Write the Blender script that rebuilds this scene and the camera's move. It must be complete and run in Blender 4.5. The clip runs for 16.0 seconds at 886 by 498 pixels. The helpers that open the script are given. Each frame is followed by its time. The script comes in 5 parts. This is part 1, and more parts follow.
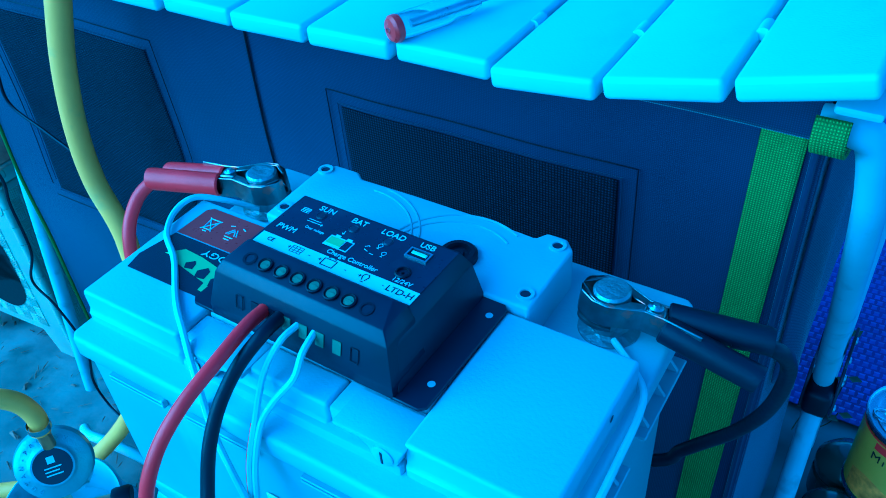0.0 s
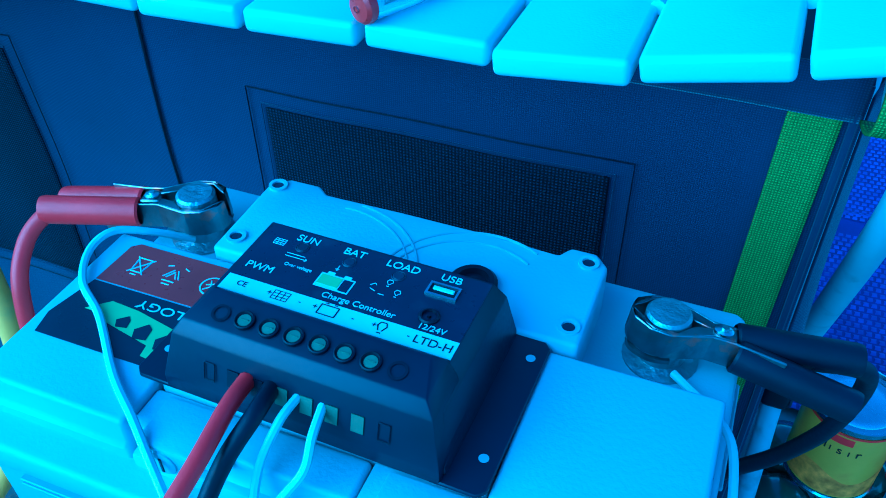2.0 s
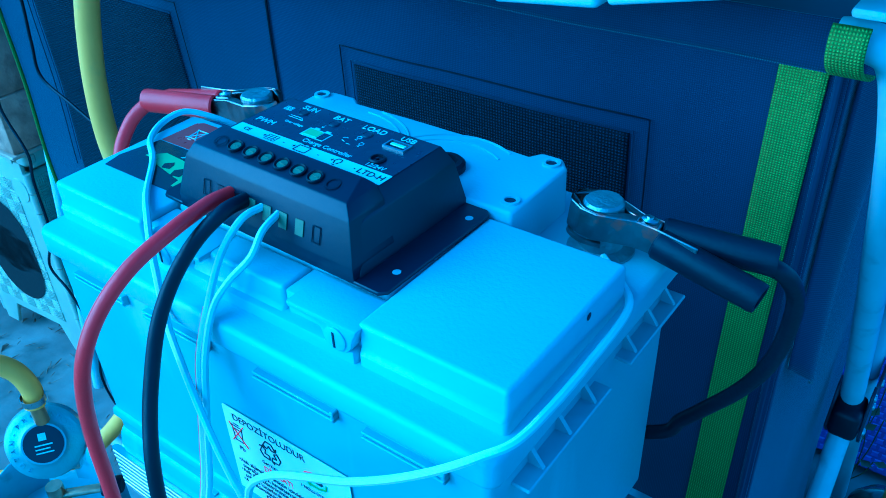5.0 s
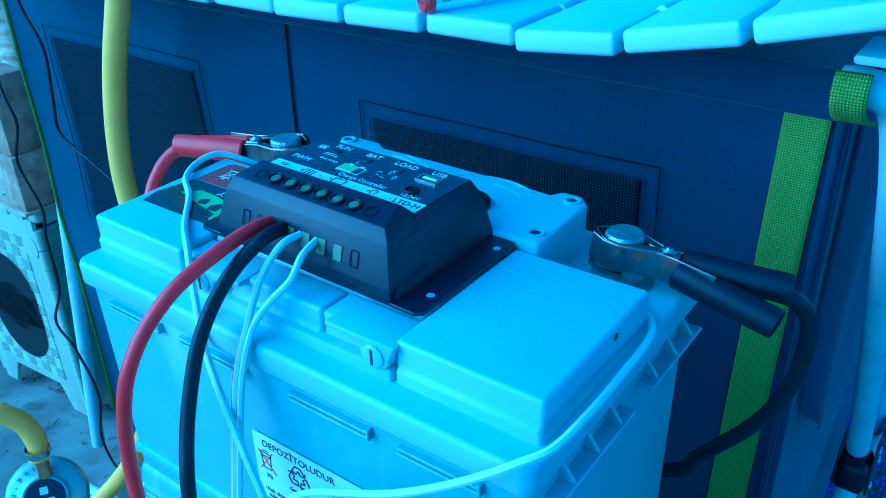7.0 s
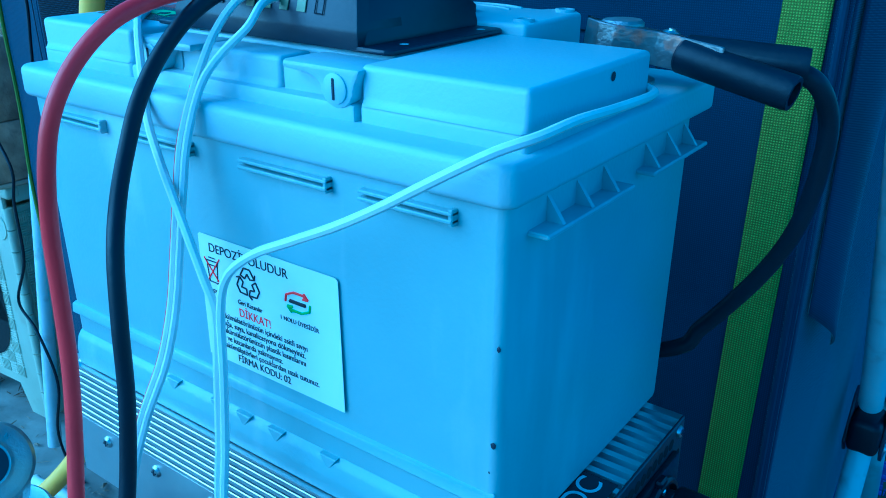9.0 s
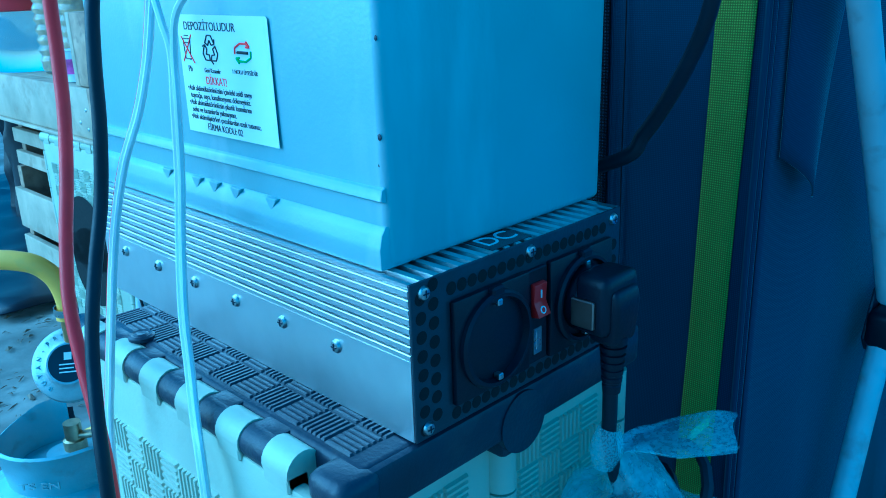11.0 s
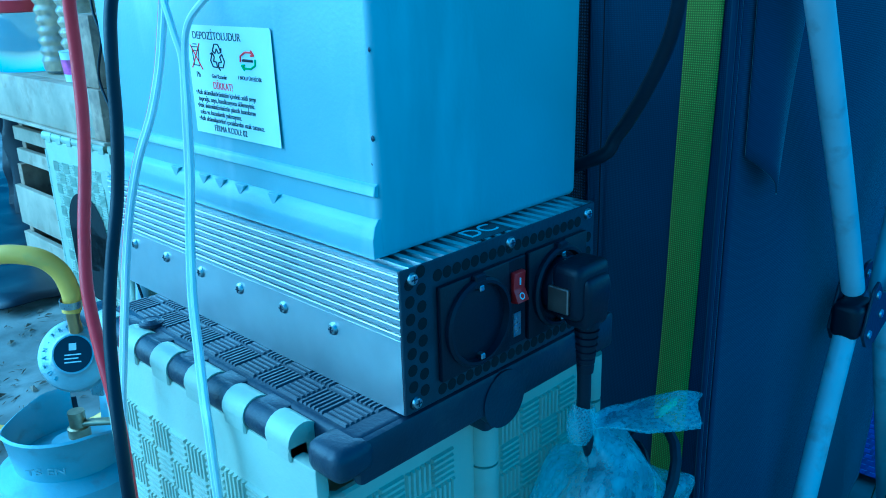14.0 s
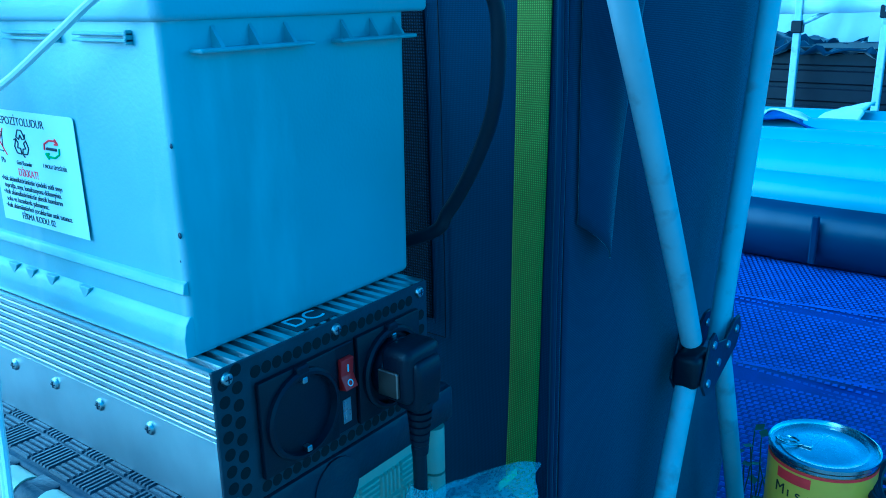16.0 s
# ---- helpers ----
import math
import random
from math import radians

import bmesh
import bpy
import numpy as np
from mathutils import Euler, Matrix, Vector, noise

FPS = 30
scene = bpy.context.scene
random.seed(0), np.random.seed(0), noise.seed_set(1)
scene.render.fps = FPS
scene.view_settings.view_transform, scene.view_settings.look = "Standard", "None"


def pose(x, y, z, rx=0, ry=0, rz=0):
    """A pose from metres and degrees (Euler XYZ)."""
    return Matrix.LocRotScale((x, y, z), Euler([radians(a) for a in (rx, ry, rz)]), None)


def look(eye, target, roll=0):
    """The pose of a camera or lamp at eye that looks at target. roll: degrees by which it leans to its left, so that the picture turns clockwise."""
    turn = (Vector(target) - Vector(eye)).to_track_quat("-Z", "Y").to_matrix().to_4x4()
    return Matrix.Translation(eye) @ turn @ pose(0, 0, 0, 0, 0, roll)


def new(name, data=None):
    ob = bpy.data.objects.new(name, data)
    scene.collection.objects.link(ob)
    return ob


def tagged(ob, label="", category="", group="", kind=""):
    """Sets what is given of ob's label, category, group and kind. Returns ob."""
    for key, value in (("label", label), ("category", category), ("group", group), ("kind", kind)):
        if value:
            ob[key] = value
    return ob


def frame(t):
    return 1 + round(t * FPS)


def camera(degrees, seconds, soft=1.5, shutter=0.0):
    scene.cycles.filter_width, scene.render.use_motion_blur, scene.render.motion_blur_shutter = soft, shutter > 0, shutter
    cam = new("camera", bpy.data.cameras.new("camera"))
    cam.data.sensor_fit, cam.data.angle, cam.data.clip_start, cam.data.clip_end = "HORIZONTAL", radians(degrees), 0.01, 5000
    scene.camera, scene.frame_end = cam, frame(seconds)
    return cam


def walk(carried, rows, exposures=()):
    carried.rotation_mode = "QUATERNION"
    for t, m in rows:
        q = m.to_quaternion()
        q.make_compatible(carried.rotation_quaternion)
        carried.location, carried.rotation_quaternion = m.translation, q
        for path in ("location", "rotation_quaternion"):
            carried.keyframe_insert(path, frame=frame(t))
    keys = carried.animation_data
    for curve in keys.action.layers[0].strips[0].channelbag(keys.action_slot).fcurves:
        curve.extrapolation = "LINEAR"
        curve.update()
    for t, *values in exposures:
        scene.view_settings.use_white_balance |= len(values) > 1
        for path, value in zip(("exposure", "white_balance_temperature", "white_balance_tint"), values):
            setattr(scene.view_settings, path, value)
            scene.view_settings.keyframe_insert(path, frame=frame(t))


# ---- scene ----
cam = camera(55.6, 16.0, soft=1.0)
PATH = [
    (0, (0.212, -0.241, 0.93), (-0.665, 1.026, -0.345), -4.7),
    (0.5, (0.132, -0.2, 0.911), (-0.515, 1.16, -0.405), -1.6),
    (1, (0.12, -0.203, 0.901), (-0.433, 1.172, -0.442), -0.3),
    (1.5, (0.116, -0.205, 0.898), (-0.47, 1.175, -0.425), -1.5),
    (2, (0.114, -0.207, 0.889), (-0.458, 1.203, -0.408), -0.6),
    (2.5, (0.108, -0.202, 0.888), (-0.544, 1.183, -0.399), -1.7),
    (3, (0.142, -0.207, 0.876), (-0.674, 1.128, -0.371), -4.4),
    (3.5, (0.162, -0.212, 0.86), (-0.694, 1.126, -0.355), -3.5),
    (4, (0.199, -0.224, 0.856), (-0.756, 1.099, -0.301), -3.8),
    (4.2, (0.218, -0.23, 0.85), (-0.757, 1.072, -0.314), -3.4),
    (6.3, (0.259, -0.27, 0.845), (-0.801, 1.067, -0.199), -2.4),
    (6.5, (0.254, -0.272, 0.842), (-0.796, 1.079, -0.193), -2.7),
    (7, (0.25, -0.282, 0.839), (-0.799, 1.113, -0.137), -1.8),
    (7.5, (0.253, -0.289, 0.836), (-0.753, 1.144, -0.131), -2.8),
    (8, (0.254, -0.284, 0.819), (-0.714, 1.171, -0.152), -2.5),
    (8.5, (0.241, -0.292, 0.778), (-0.698, 1.207, -0.154), -1.0),
    (9, (0.266, -0.295, 0.697), (-0.824, 1.193, -0.077), 0.2),
    (9.5, (0.319, -0.301, 0.641), (-0.923, 1.146, 0.037), -0.5),
    (10, (0.378, -0.309, 0.59), (-0.947, 1.041, -0.061), -1.6),
    (10.2, (0.387, -0.303, 0.58), (-0.951, 1.035, -0.065), -1.7),
    (12.3, (0.395, -0.322, 0.585), (-0.966, 1.001, -0.046), -2.0),
    (12.5, (0.388, -0.328, 0.582), (-0.977, 0.993, -0.042), -1.7),
    (13, (0.39, -0.321, 0.579), (-0.938, 1.036, -0.048), -1.2),
    (13.5, (0.407, -0.321, 0.589), (-0.939, 1.003, -0.071), -3.1),
    (14, (0.422, -0.328, 0.59), (-0.921, 1.009, -0.05), -1.8),
    (14.5, (0.421, -0.329, 0.592), (-0.918, 1.019, -0.032), -1.6),
    (15, (0.417, -0.328, 0.595), (-0.928, 1.015, -0.028), -1.1),
    (15.5, (0.424, -0.319, 0.598), (-0.872, 1.081, -0.002), 0.2),
    (16, (0.439, -0.296, 0.615), (-0.718, 1.229, 0.037), -1.1),
]
EXPOSURES = [(0, 0.46, 2550, -20), (4, 0.56, 2630, -20), (7, 0.52, 2730, -22), (9, 0.38, 2860, -23), (9.5, 0.28, 2880, -24), (10, 0.42, 2910, -26), (12.5, 0.60, 2960, -27), (15, 0.62, 2960, -27), (16, 0.70, 2930, -25)]
walk(cam, [(t, look(eye, target, roll)) for t, eye, target, roll in PATH], EXPOSURES)

# ---- light: open shade under a clear sky, soft sun from the front left ----
world = bpy.data.worlds.new("sky")
scene.world = world
world.use_nodes = True
wn = world.node_tree.nodes
sky = wn.new("ShaderNodeTexSky")
sky.sky_type = "NISHITA"
sky.sun_disc = False
sky.sun_elevation, sky.sun_rotation = radians(30), radians(225)
wn["Background"].inputs["Strength"].default_value = 0.115
world.node_tree.links.new(sky.outputs[0], wn["Background"].inputs["Color"])
sun_data = bpy.data.lights.new("sun", "SUN")
sun_data.energy, sun_data.angle, sun_data.color = 1.9, radians(70), (1.0, 0.985, 0.965)
sun = new("sun", sun_data)
sun.matrix_world = look((-1.75, -2.1, 1.8), (0, 0, 0.3))

# ---- materials ----


def mat(name, color, rough=0.5, metal=0.0, var=0.15, scale=30.0, bump=0.1, fine=220.0, spec=0.5, coat=0.0, dirt=None, run=1.0):
    """A surface with colour variation and relief at two scales; dirt: a second colour in worn patches."""
    m = bpy.data.materials.new(name)
    m.use_nodes = True
    nt = m.node_tree
    n, l = nt.nodes, nt.links
    p = n["Principled BSDF"]
    p.inputs["Roughness"].default_value, p.inputs["Metallic"].default_value = rough, metal
    p.inputs["Specular IOR Level"].default_value = spec
    p.inputs["Coat Weight"].default_value = coat
    tc = n.new("ShaderNodeTexCoord")
    big, small = n.new("ShaderNodeTexNoise"), n.new("ShaderNodeTexNoise")
    big.inputs["Scale"].default_value, small.inputs["Scale"].default_value = scale, fine
    big.inputs["Detail"].default_value = 5
    for t in (big, small):
        l.new(tc.outputs["Object"], t.inputs["Vector"])
    mix = n.new("ShaderNodeMix")
    mix.data_type = "RGBA"
    c = Vector(color)
    lo, hi = c * (1 - var), c * (1 + var)
    mix.inputs["A"].default_value = (*lo, 1)
    mix.inputs["B"].default_value = (*[min(1, v) for v in hi], 1)
    ramp = n.new("ShaderNodeMapRange")
    ramp.inputs["From Min"].default_value, ramp.inputs["From Max"].default_value = 0.3, 0.7
    l.new(big.outputs["Fac"], ramp.inputs["Value"])
    l.new(ramp.outputs["Result"], mix.inputs["Factor"])
    out = mix.outputs["Result"]
    if dirt:
        spots = n.new("ShaderNodeTexNoise")
        spots.inputs["Scale"].default_value, spots.inputs["Detail"].default_value = scale * 1.7, 8
        mp = n.new("ShaderNodeMapping")
        mp.inputs["Scale"].default_value = (1, 1, run)
        l.new(tc.outputs["Object"], mp.inputs["Vector"])
        l.new(mp.outputs["Vector"], spots.inputs["Vector"])
        r2 = n.new("ShaderNodeMapRange")
        r2.inputs["From Min"].default_value, r2.inputs["From Max"].default_value = 0.56, 0.7
        r2.inputs["To Max"].default_value = 0.6
        l.new(spots.outputs["Fac"], r2.inputs["Value"])
        m2 = n.new("ShaderNodeMix")
        m2.data_type = "RGBA"
        l.new(r2.outputs["Result"], m2.inputs["Factor"])
        l.new(out, m2.inputs["A"])
        m2.inputs["B"].default_value = (*dirt, 1)
        out = m2.outputs["Result"]
    l.new(out, p.inputs["Base Color"])
    rr = n.new("ShaderNodeMapRange")
    rr.inputs["To Min"].default_value, rr.inputs["To Max"].default_value = max(0.03, rough - 0.08), min(1, rough + 0.08)
    l.new(small.outputs["Fac"], rr.inputs["Value"])
    l.new(rr.outputs["Result"], p.inputs["Roughness"])
    if bump:
        b = n.new("ShaderNodeBump")
        b.inputs["Strength"].default_value, b.inputs["Distance"].default_value = bump, 0.001
        l.new(small.outputs["Fac"], b.inputs["Height"])
        l.new(b.outputs["Normal"], p.inputs["Normal"])
    return m


def weave_mat(name, color, across, along, rough=0.8, depth=0.5, dark=0.45, coord="Object"):
    """Woven cloth: threads across and along (repeats per metre) that shade and lift the surface."""
    m = mat(name, color, rough, 0, 0.12, 9.0, 0, spec=0.2)
    n, l = m.node_tree.nodes, m.node_tree.links
    p = n["Principled BSDF"]
    tc = n["Texture Coordinate"]
    uv = n.new("ShaderNodeUVMap")
    waves = []
    for axis, rep in (("X", across), ("Y", along)):
        w = n.new("ShaderNodeTexWave")
        w.bands_direction = axis
        w.inputs["Scale"].default_value = rep / 20.0 * 6.2832 / 2
        w.inputs["Distortion"].default_value = 0.6
        w.inputs["Detail Scale"].default_value = 4
        l.new(uv.outputs["UV"], w.inputs["Vector"])
        waves.append(w)
    mul = n.new("ShaderNodeMath")
    mul.operation = "MULTIPLY"
    l.new(waves[0].outputs["Fac"], mul.inputs[0])
    l.new(waves[1].outputs["Fac"], mul.inputs[1])
    old = p.inputs["Base Color"].links[0].from_socket
    mx = n.new("ShaderNodeMix")
    mx.data_type, mx.blend_type = "RGBA", "MULTIPLY"
    mx.inputs["Factor"].default_value = 1.0
    rg = n.new("ShaderNodeMapRange")
    rg.inputs["To Min"].default_value = dark
    rg.inputs["To Max"].default_value = 1.15
    l.new(mul.outputs[0], rg.inputs["Value"])
    l.new(old, mx.inputs["A"])
    l.new(rg.outputs["Result"], mx.inputs["B"])
    l.new(mx.outputs["Result"], p.inputs["Base Color"])
    b = n.new("ShaderNodeBump")
    b.inputs["Strength"].default_value, b.inputs["Distance"].default_value = depth, 0.0015
    l.new(mul.outputs[0], b.inputs["Height"])
    l.new(b.outputs["Normal"], p.inputs["Normal"])
    return m


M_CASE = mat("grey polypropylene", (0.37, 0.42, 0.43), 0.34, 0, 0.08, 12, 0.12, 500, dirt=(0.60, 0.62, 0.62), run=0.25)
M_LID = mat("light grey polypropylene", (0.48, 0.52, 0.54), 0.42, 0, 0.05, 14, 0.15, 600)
M_BLACK = mat("black painted steel", (0.008, 0.009, 0.022), 0.40, 0, 0.2, 40, 0.05, 500)
M_BLACKP = mat("black plastic", (0.006, 0.006, 0.014), 0.45, 0, 0.2, 40, 0.15, 500, 0.35)
M_DARKP = mat("dark grey plastic", (0.026, 0.027, 0.044), 0.42, 0, 0.25, 25, 0.3, 400, 0.4, dirt=(0.06, 0.06, 0.065))
M_CREAM = mat("cream plastic", (0.52, 0.52, 0.38), 0.45, 0, 0.08, 14, 0.2, 400, dirt=(0.42, 0.40, 0.28))
M_ALU = mat("brushed aluminium", (0.82, 0.82, 0.82), 0.36, 1, 0.04, 60, 0.03, 900)
M_STEEL = mat("zinc plated steel", (0.55, 0.55, 0.54), 0.3, 1, 0.15, 80, 0.2, 500)
M_TUBE = mat("grey enamelled tube", (0.60, 0.62, 0.64), 0.33, 0, 0.08, 25, 0.1, 500, dirt=(0.3, 0.3, 0.3))
M_RED = mat("red rubber", (0.44, 0.02, 0.03), 0.4, 0, 0.12, 40, 0.15, 500)
M_RUBBER = mat("black rubber", (0.006, 0.007, 0.016), 0.48, 0, 0.2, 40, 0.15, 400, 0.4)
M_WHITE = mat("white wire", (0.75, 0.75, 0.7), 0.42, 0, 0.06, 60, 0.1, 500)
M_SLAT = mat("white table plastic", (0.62, 0.64, 0.65), 0.4, 0, 0.04, 10, 0.12, 700, dirt=(0.55, 0.56, 0.56))
M_PAPER = mat("white paper", (0.8, 0.8, 0.78), 0.5, 0, 0.03, 40, 0.05, 400)
M_INK = mat("black ink", (0.02, 0.02, 0.02), 0.5, 0, 0.1, 80, 0)
M_REDINK = mat("red ink", (0.6, 0.03, 0.03), 0.5, 0, 0.1, 80, 0)
M_GREENINK = mat("green ink", (0.10, 0.45, 0.06), 0.5, 0, 0.1, 80, 0)
M_SOIL = mat("dry grey soil", (0.26, 0.25, 0.22), 0.95, 0, 0.45, 9, 1.0, 60, dirt=(0.12, 0.12, 0.10))
M_CLOTH = weave_mat("dark grey polyester cloth", (0.044, 0.055, 0.108), 1500, 1500, 0.9, 0.2, 0.65)
M_CLOTH.node_tree.nodes["Principled BSDF"].inputs["Sheen Weight"].default_value = 0.42
M_CLOTH.node_tree.nodes["Principled BSDF"].inputs["Sheen Roughness"].default_value = 0.35
M_MESH = weave_mat("black net", (0.050, 0.056, 0.100), 900, 900, 0.8, 1.0, 0.10)
M_STRAP = weave_mat("lime webbing", (0.46, 0.54, 0.07), 1300, 1300, 0.75, 0.6, 0.35)
M_HOSE = mat("yellow hose", (0.88, 0.58, 0.07), 0.42, 0, 0.10, 14, 0.1, 400, dirt=(0.60, 0.52, 0.14))
M_BLUEMAT = mat("blue woven plastic", (0.03, 0.045, 0.24), 0.5, 0, 0.25, 20, 0.3, 300)

# ---- builders ----


def mesh(name, bm, material, smooth=True, angle=35):
    bmesh.ops.recalc_face_normals(bm, faces=bm.faces)
    me = bpy.data.meshes.new(name)
    if smooth:
        lim = math.cos(radians(angle))
        for f in bm.faces:
            f.smooth = True
        for e in bm.edges:
            if len(e.link_faces) == 2 and e.link_faces[0].normal.dot(e.link_faces[1].normal) < lim:
                e.smooth = False
    bm.to_mesh(me)
    bm.free()
    me.materials.append(material)
    return me


def part(name, bm, material, parent=None, label="", smooth=True, angle=35):
    ob = new(name, mesh(name, bm, material, smooth, angle))
    if parent:
        ob.parent = parent
    if label:
        ob["label"] = label
    return ob


def thing(name, label, category, at=(0, 0, 0), group="", kind=""):
    ob = new(name)
    ob.empty_display_size = 0.02
    ob.location = at
    bpy.context.view_layer.update()
    return tagged(ob, label, category, group, kind)


def merge(*bms):
    """Joins several bmeshes into the first."""
    first = bms[0]
    for other in bms[1:]:
        me = bpy.data.meshes.new("tmp")
        other.to_mesh(me)
        other.free()
        first.from_mesh(me)
        bpy.data.meshes.remove(me)
    return first


def box(x0, x1, y0, y1, z0, z1, r=0.0, seg=2):
    bm = bmesh.new()
    bmesh.ops.create_cube(bm, size=1, matrix=Matrix.Translation(((x0 + x1) / 2, (y0 + y1) / 2, (z0 + z1) / 2)) @ Matrix.Diagonal((x1 - x0, y1 - y0, z1 - z0, 1)))
    if r:
        bmesh.ops.bevel(bm, geom=bm.edges[:], offset=r, segments=seg, profile=0.5, affect="EDGES")
    return bm


def taper(x0, x1, y0, y1, z0, z1, inset, r=0.0, seg=2):
    """A block whose foot is inset on all sides."""
    bm = box(x0, x1, y0, y1, z0, z1)
    for v in bm.verts:
        if v.co.z < (z0 + z1) / 2:
            v.co.x += inset if v.co.x < (x0 + x1) / 2 else -inset
            v.co.y += inset if v.co.y < (y0 + y1) / 2 else -inset
    if r:
        bmesh.ops.bevel(bm, geom=bm.edges[:], offset=r, segments=seg, profile=0.5, affect="EDGES")
    return bm


def rod(a, b, r, r2=None, seg=16, caps=True):
    a, b = Vector(a), Vector(b)
    bm = bmesh.new()
    d = b - a
    m = Matrix.Translation((a + b) / 2) @ d.to_track_quat("Z", "Y").to_matrix().to_4x4()
    bmesh.ops.create_cone(bm, cap_ends=caps, segments=seg, radius1=r, radius2=r if r2 is None else r2, depth=d.length, matrix=m)
    return bm


def lathe(profile, at=(0, 0, 0), axis=(0, 0, 1), seg=24):
    """Turns (radius, height) pairs round an axis through at."""
    bm = bmesh.new()
    q = Vector(axis).to_track_quat("Z", "Y").to_matrix().to_4x4()
    m = Matrix.Translation(at) @ q
    rings = []
    for r, h in profile:
        rings.append([bm.verts.new(m @ Vector((max(r, 1e-5) * math.cos(2 * math.pi * k / seg), max(r, 1e-5) * math.sin(2 * math.pi * k / seg), h))) for k in range(seg)])
    for p, q2 in zip(rings, rings[1:]):
        for k in range(seg):
            bm.faces.new((p[k], p[(k + 1) % seg], q2[(k + 1) % seg], q2[k]))
    return bm


def prism(outline, lo, hi, axis="x", r=0.0, seg=2):
    """Pushes a 2D outline along an axis; outline in the other two axes in order."""
    bm = bmesh.new()

    def place(p, h):
        return {"x": (h, p[0], p[1]), "y": (p[0], h, p[1]), "z": (p[0], p[1], h)}[axis]

    a = [bm.verts.new(place(p, lo)) for p in outline]
    b = [bm.verts.new(place(p, hi)) for p in outline]
    k = len(outline)
    bm.faces.new(a)
    bm.faces.new(b[::-1])
    for i in range(k):
        bm.faces.new((a[i], b[i], b[(i + 1) % k], a[(i + 1) % k]))
    bmesh.ops.recalc_face_normals(bm, faces=bm.faces)
    if r:
        bmesh.ops.bevel(bm, geom=bm.edges[:], offset=r, segments=seg, profile=0.5, affect="EDGES")
    return bm


def spline(points, step=12):
    """Catmull-Rom through points."""
    p = [Vector(v) for v in points]
    p = [2 * p[0] - p[1], *p, 2 * p[-1] - p[-2]]
    out = []
    for i in range(1, len(p) - 2):
        for k in range(step):
            t = k / step
            out.append(0.5 * (2 * p[i] + (p[i + 1] - p[i - 1]) * t + (2 * p[i - 1] - 5 * p[i] + 4 * p[i + 1] - p[i + 2]) * t * t + (3 * p[i] - p[i - 1] - 3 * p[i + 1] + p[i + 2]) * t ** 3))
    return out + [p[-2]]


def tube(points, r, seg=12, step=10, smooth=True, flat=1.0):
    """A round (or flattened) cable along a curve through points."""
    path = spline(points, step) if smooth else [Vector(v) for v in points]
    bm = bmesh.new()
    up = Vector((0.3, 0.2, 1)).normalized()
    rings = []
    for i, c in enumerate(path):
        d = (path[min(i + 1, len(path) - 1)] - path[max(i - 1, 0)]).normalized()
        u = (up - d * up.dot(d)).normalized()
        up = u
        w = d.cross(u)
        rings.append([bm.verts.new(c + r * (math.cos(2 * math.pi * k / seg) * u + flat * math.sin(2 * math.pi * k / seg) * w)) for k in range(seg)])
    for a, b in zip(rings, rings[1:]):
        for k in range(seg):
            bm.faces.new((a[k], a[(k + 1) % seg], b[(k + 1) % seg], b[k]))
    bm.faces.new(rings[0])
    bm.faces.new(rings[-1])
    return bm


def sheet(nu, nv, f, uvs=None):
    """A grid surface from f(u, v), u and v from 0 to 1; UVs in metres from uvs(u, v)."""
    bm = bmesh.new()
    uvl = bm.loops.layers.uv.new("UVMap")
    g = [[bm.verts.new(f(i / nu, j / nv)) for j in range(nv + 1)] for i in range(nu + 1)]
    for i in range(nu):
        for j in range(nv):
            face = bm.faces.new((g[i][j], g[i + 1][j], g[i + 1][j + 1], g[i][j + 1]))
            if uvs:
                for lp, (a, b) in zip(face.loops, ((i, j), (i + 1, j), (i + 1, j + 1), (i, j + 1))):
                    lp[uvl].uv = uvs(a / nu, b / nv)
    return bm


def words(text, size, m, material, parent, name="lettering", stretch=1.0, depth=0.0001, align="CENTER"):
    """Raised lettering as a mesh, in the plane of the pose m."""
    cu = bpy.data.curves.new(name, "FONT")
    cu.body, cu.size, cu.extrude, cu.align_x, cu.align_y = text, size, depth, align, "CENTER"
    tmp = bpy.data.objects.new(name, cu)
    scene.collection.objects.link(tmp)
    bpy.context.view_layer.update()
    me = bpy.data.meshes.new_from_object(tmp.evaluated_get(bpy.context.evaluated_depsgraph_get()))
    bpy.data.objects.remove(tmp)
    me.transform(m @ Matrix.Diagonal((stretch, 1, 1, 1)))
    me.materials.clear()
    me.materials.append(material)
    ob = new(name, me)
    ob.parent = parent
    return ob


def bars(m, rows, material, parent, name="print_bar"):
    """Small print as plain bars: rows of (x, y, width, height) in the plane of m."""
    bm = bmesh.new()
    for x, y, w, h in rows:
        vs = [bm.verts.new(m @ Vector((x + a * w, y + b * h, 0))) for a, b in ((0, 0), (1, 0), (1, 1), (0, 1))]
        bm.faces.new(vs)
    return part(name, bm, material, parent, smooth=False)


def plane_pose(x, y, z, facing):
    """Writing plane: top (read from -y), front (facing -y), right (facing +x)."""
    return pose(x, y, z, *{"top": (0, 0, 0), "top_turned": (0, 0, 180), "front": (90, 0, 0), "right": (90, 0, 90)}[facing])


# ---- ground ----
def ground_height(x, y):
    d = math.hypot(x + 0.2, y)
    k = max(0.0, 1 - d / 4)
    return k * 0.010 * noise.fractal(Vector((x * 8, y * 8, 0.3)), 0.7, 2.1, 5) - 0.006


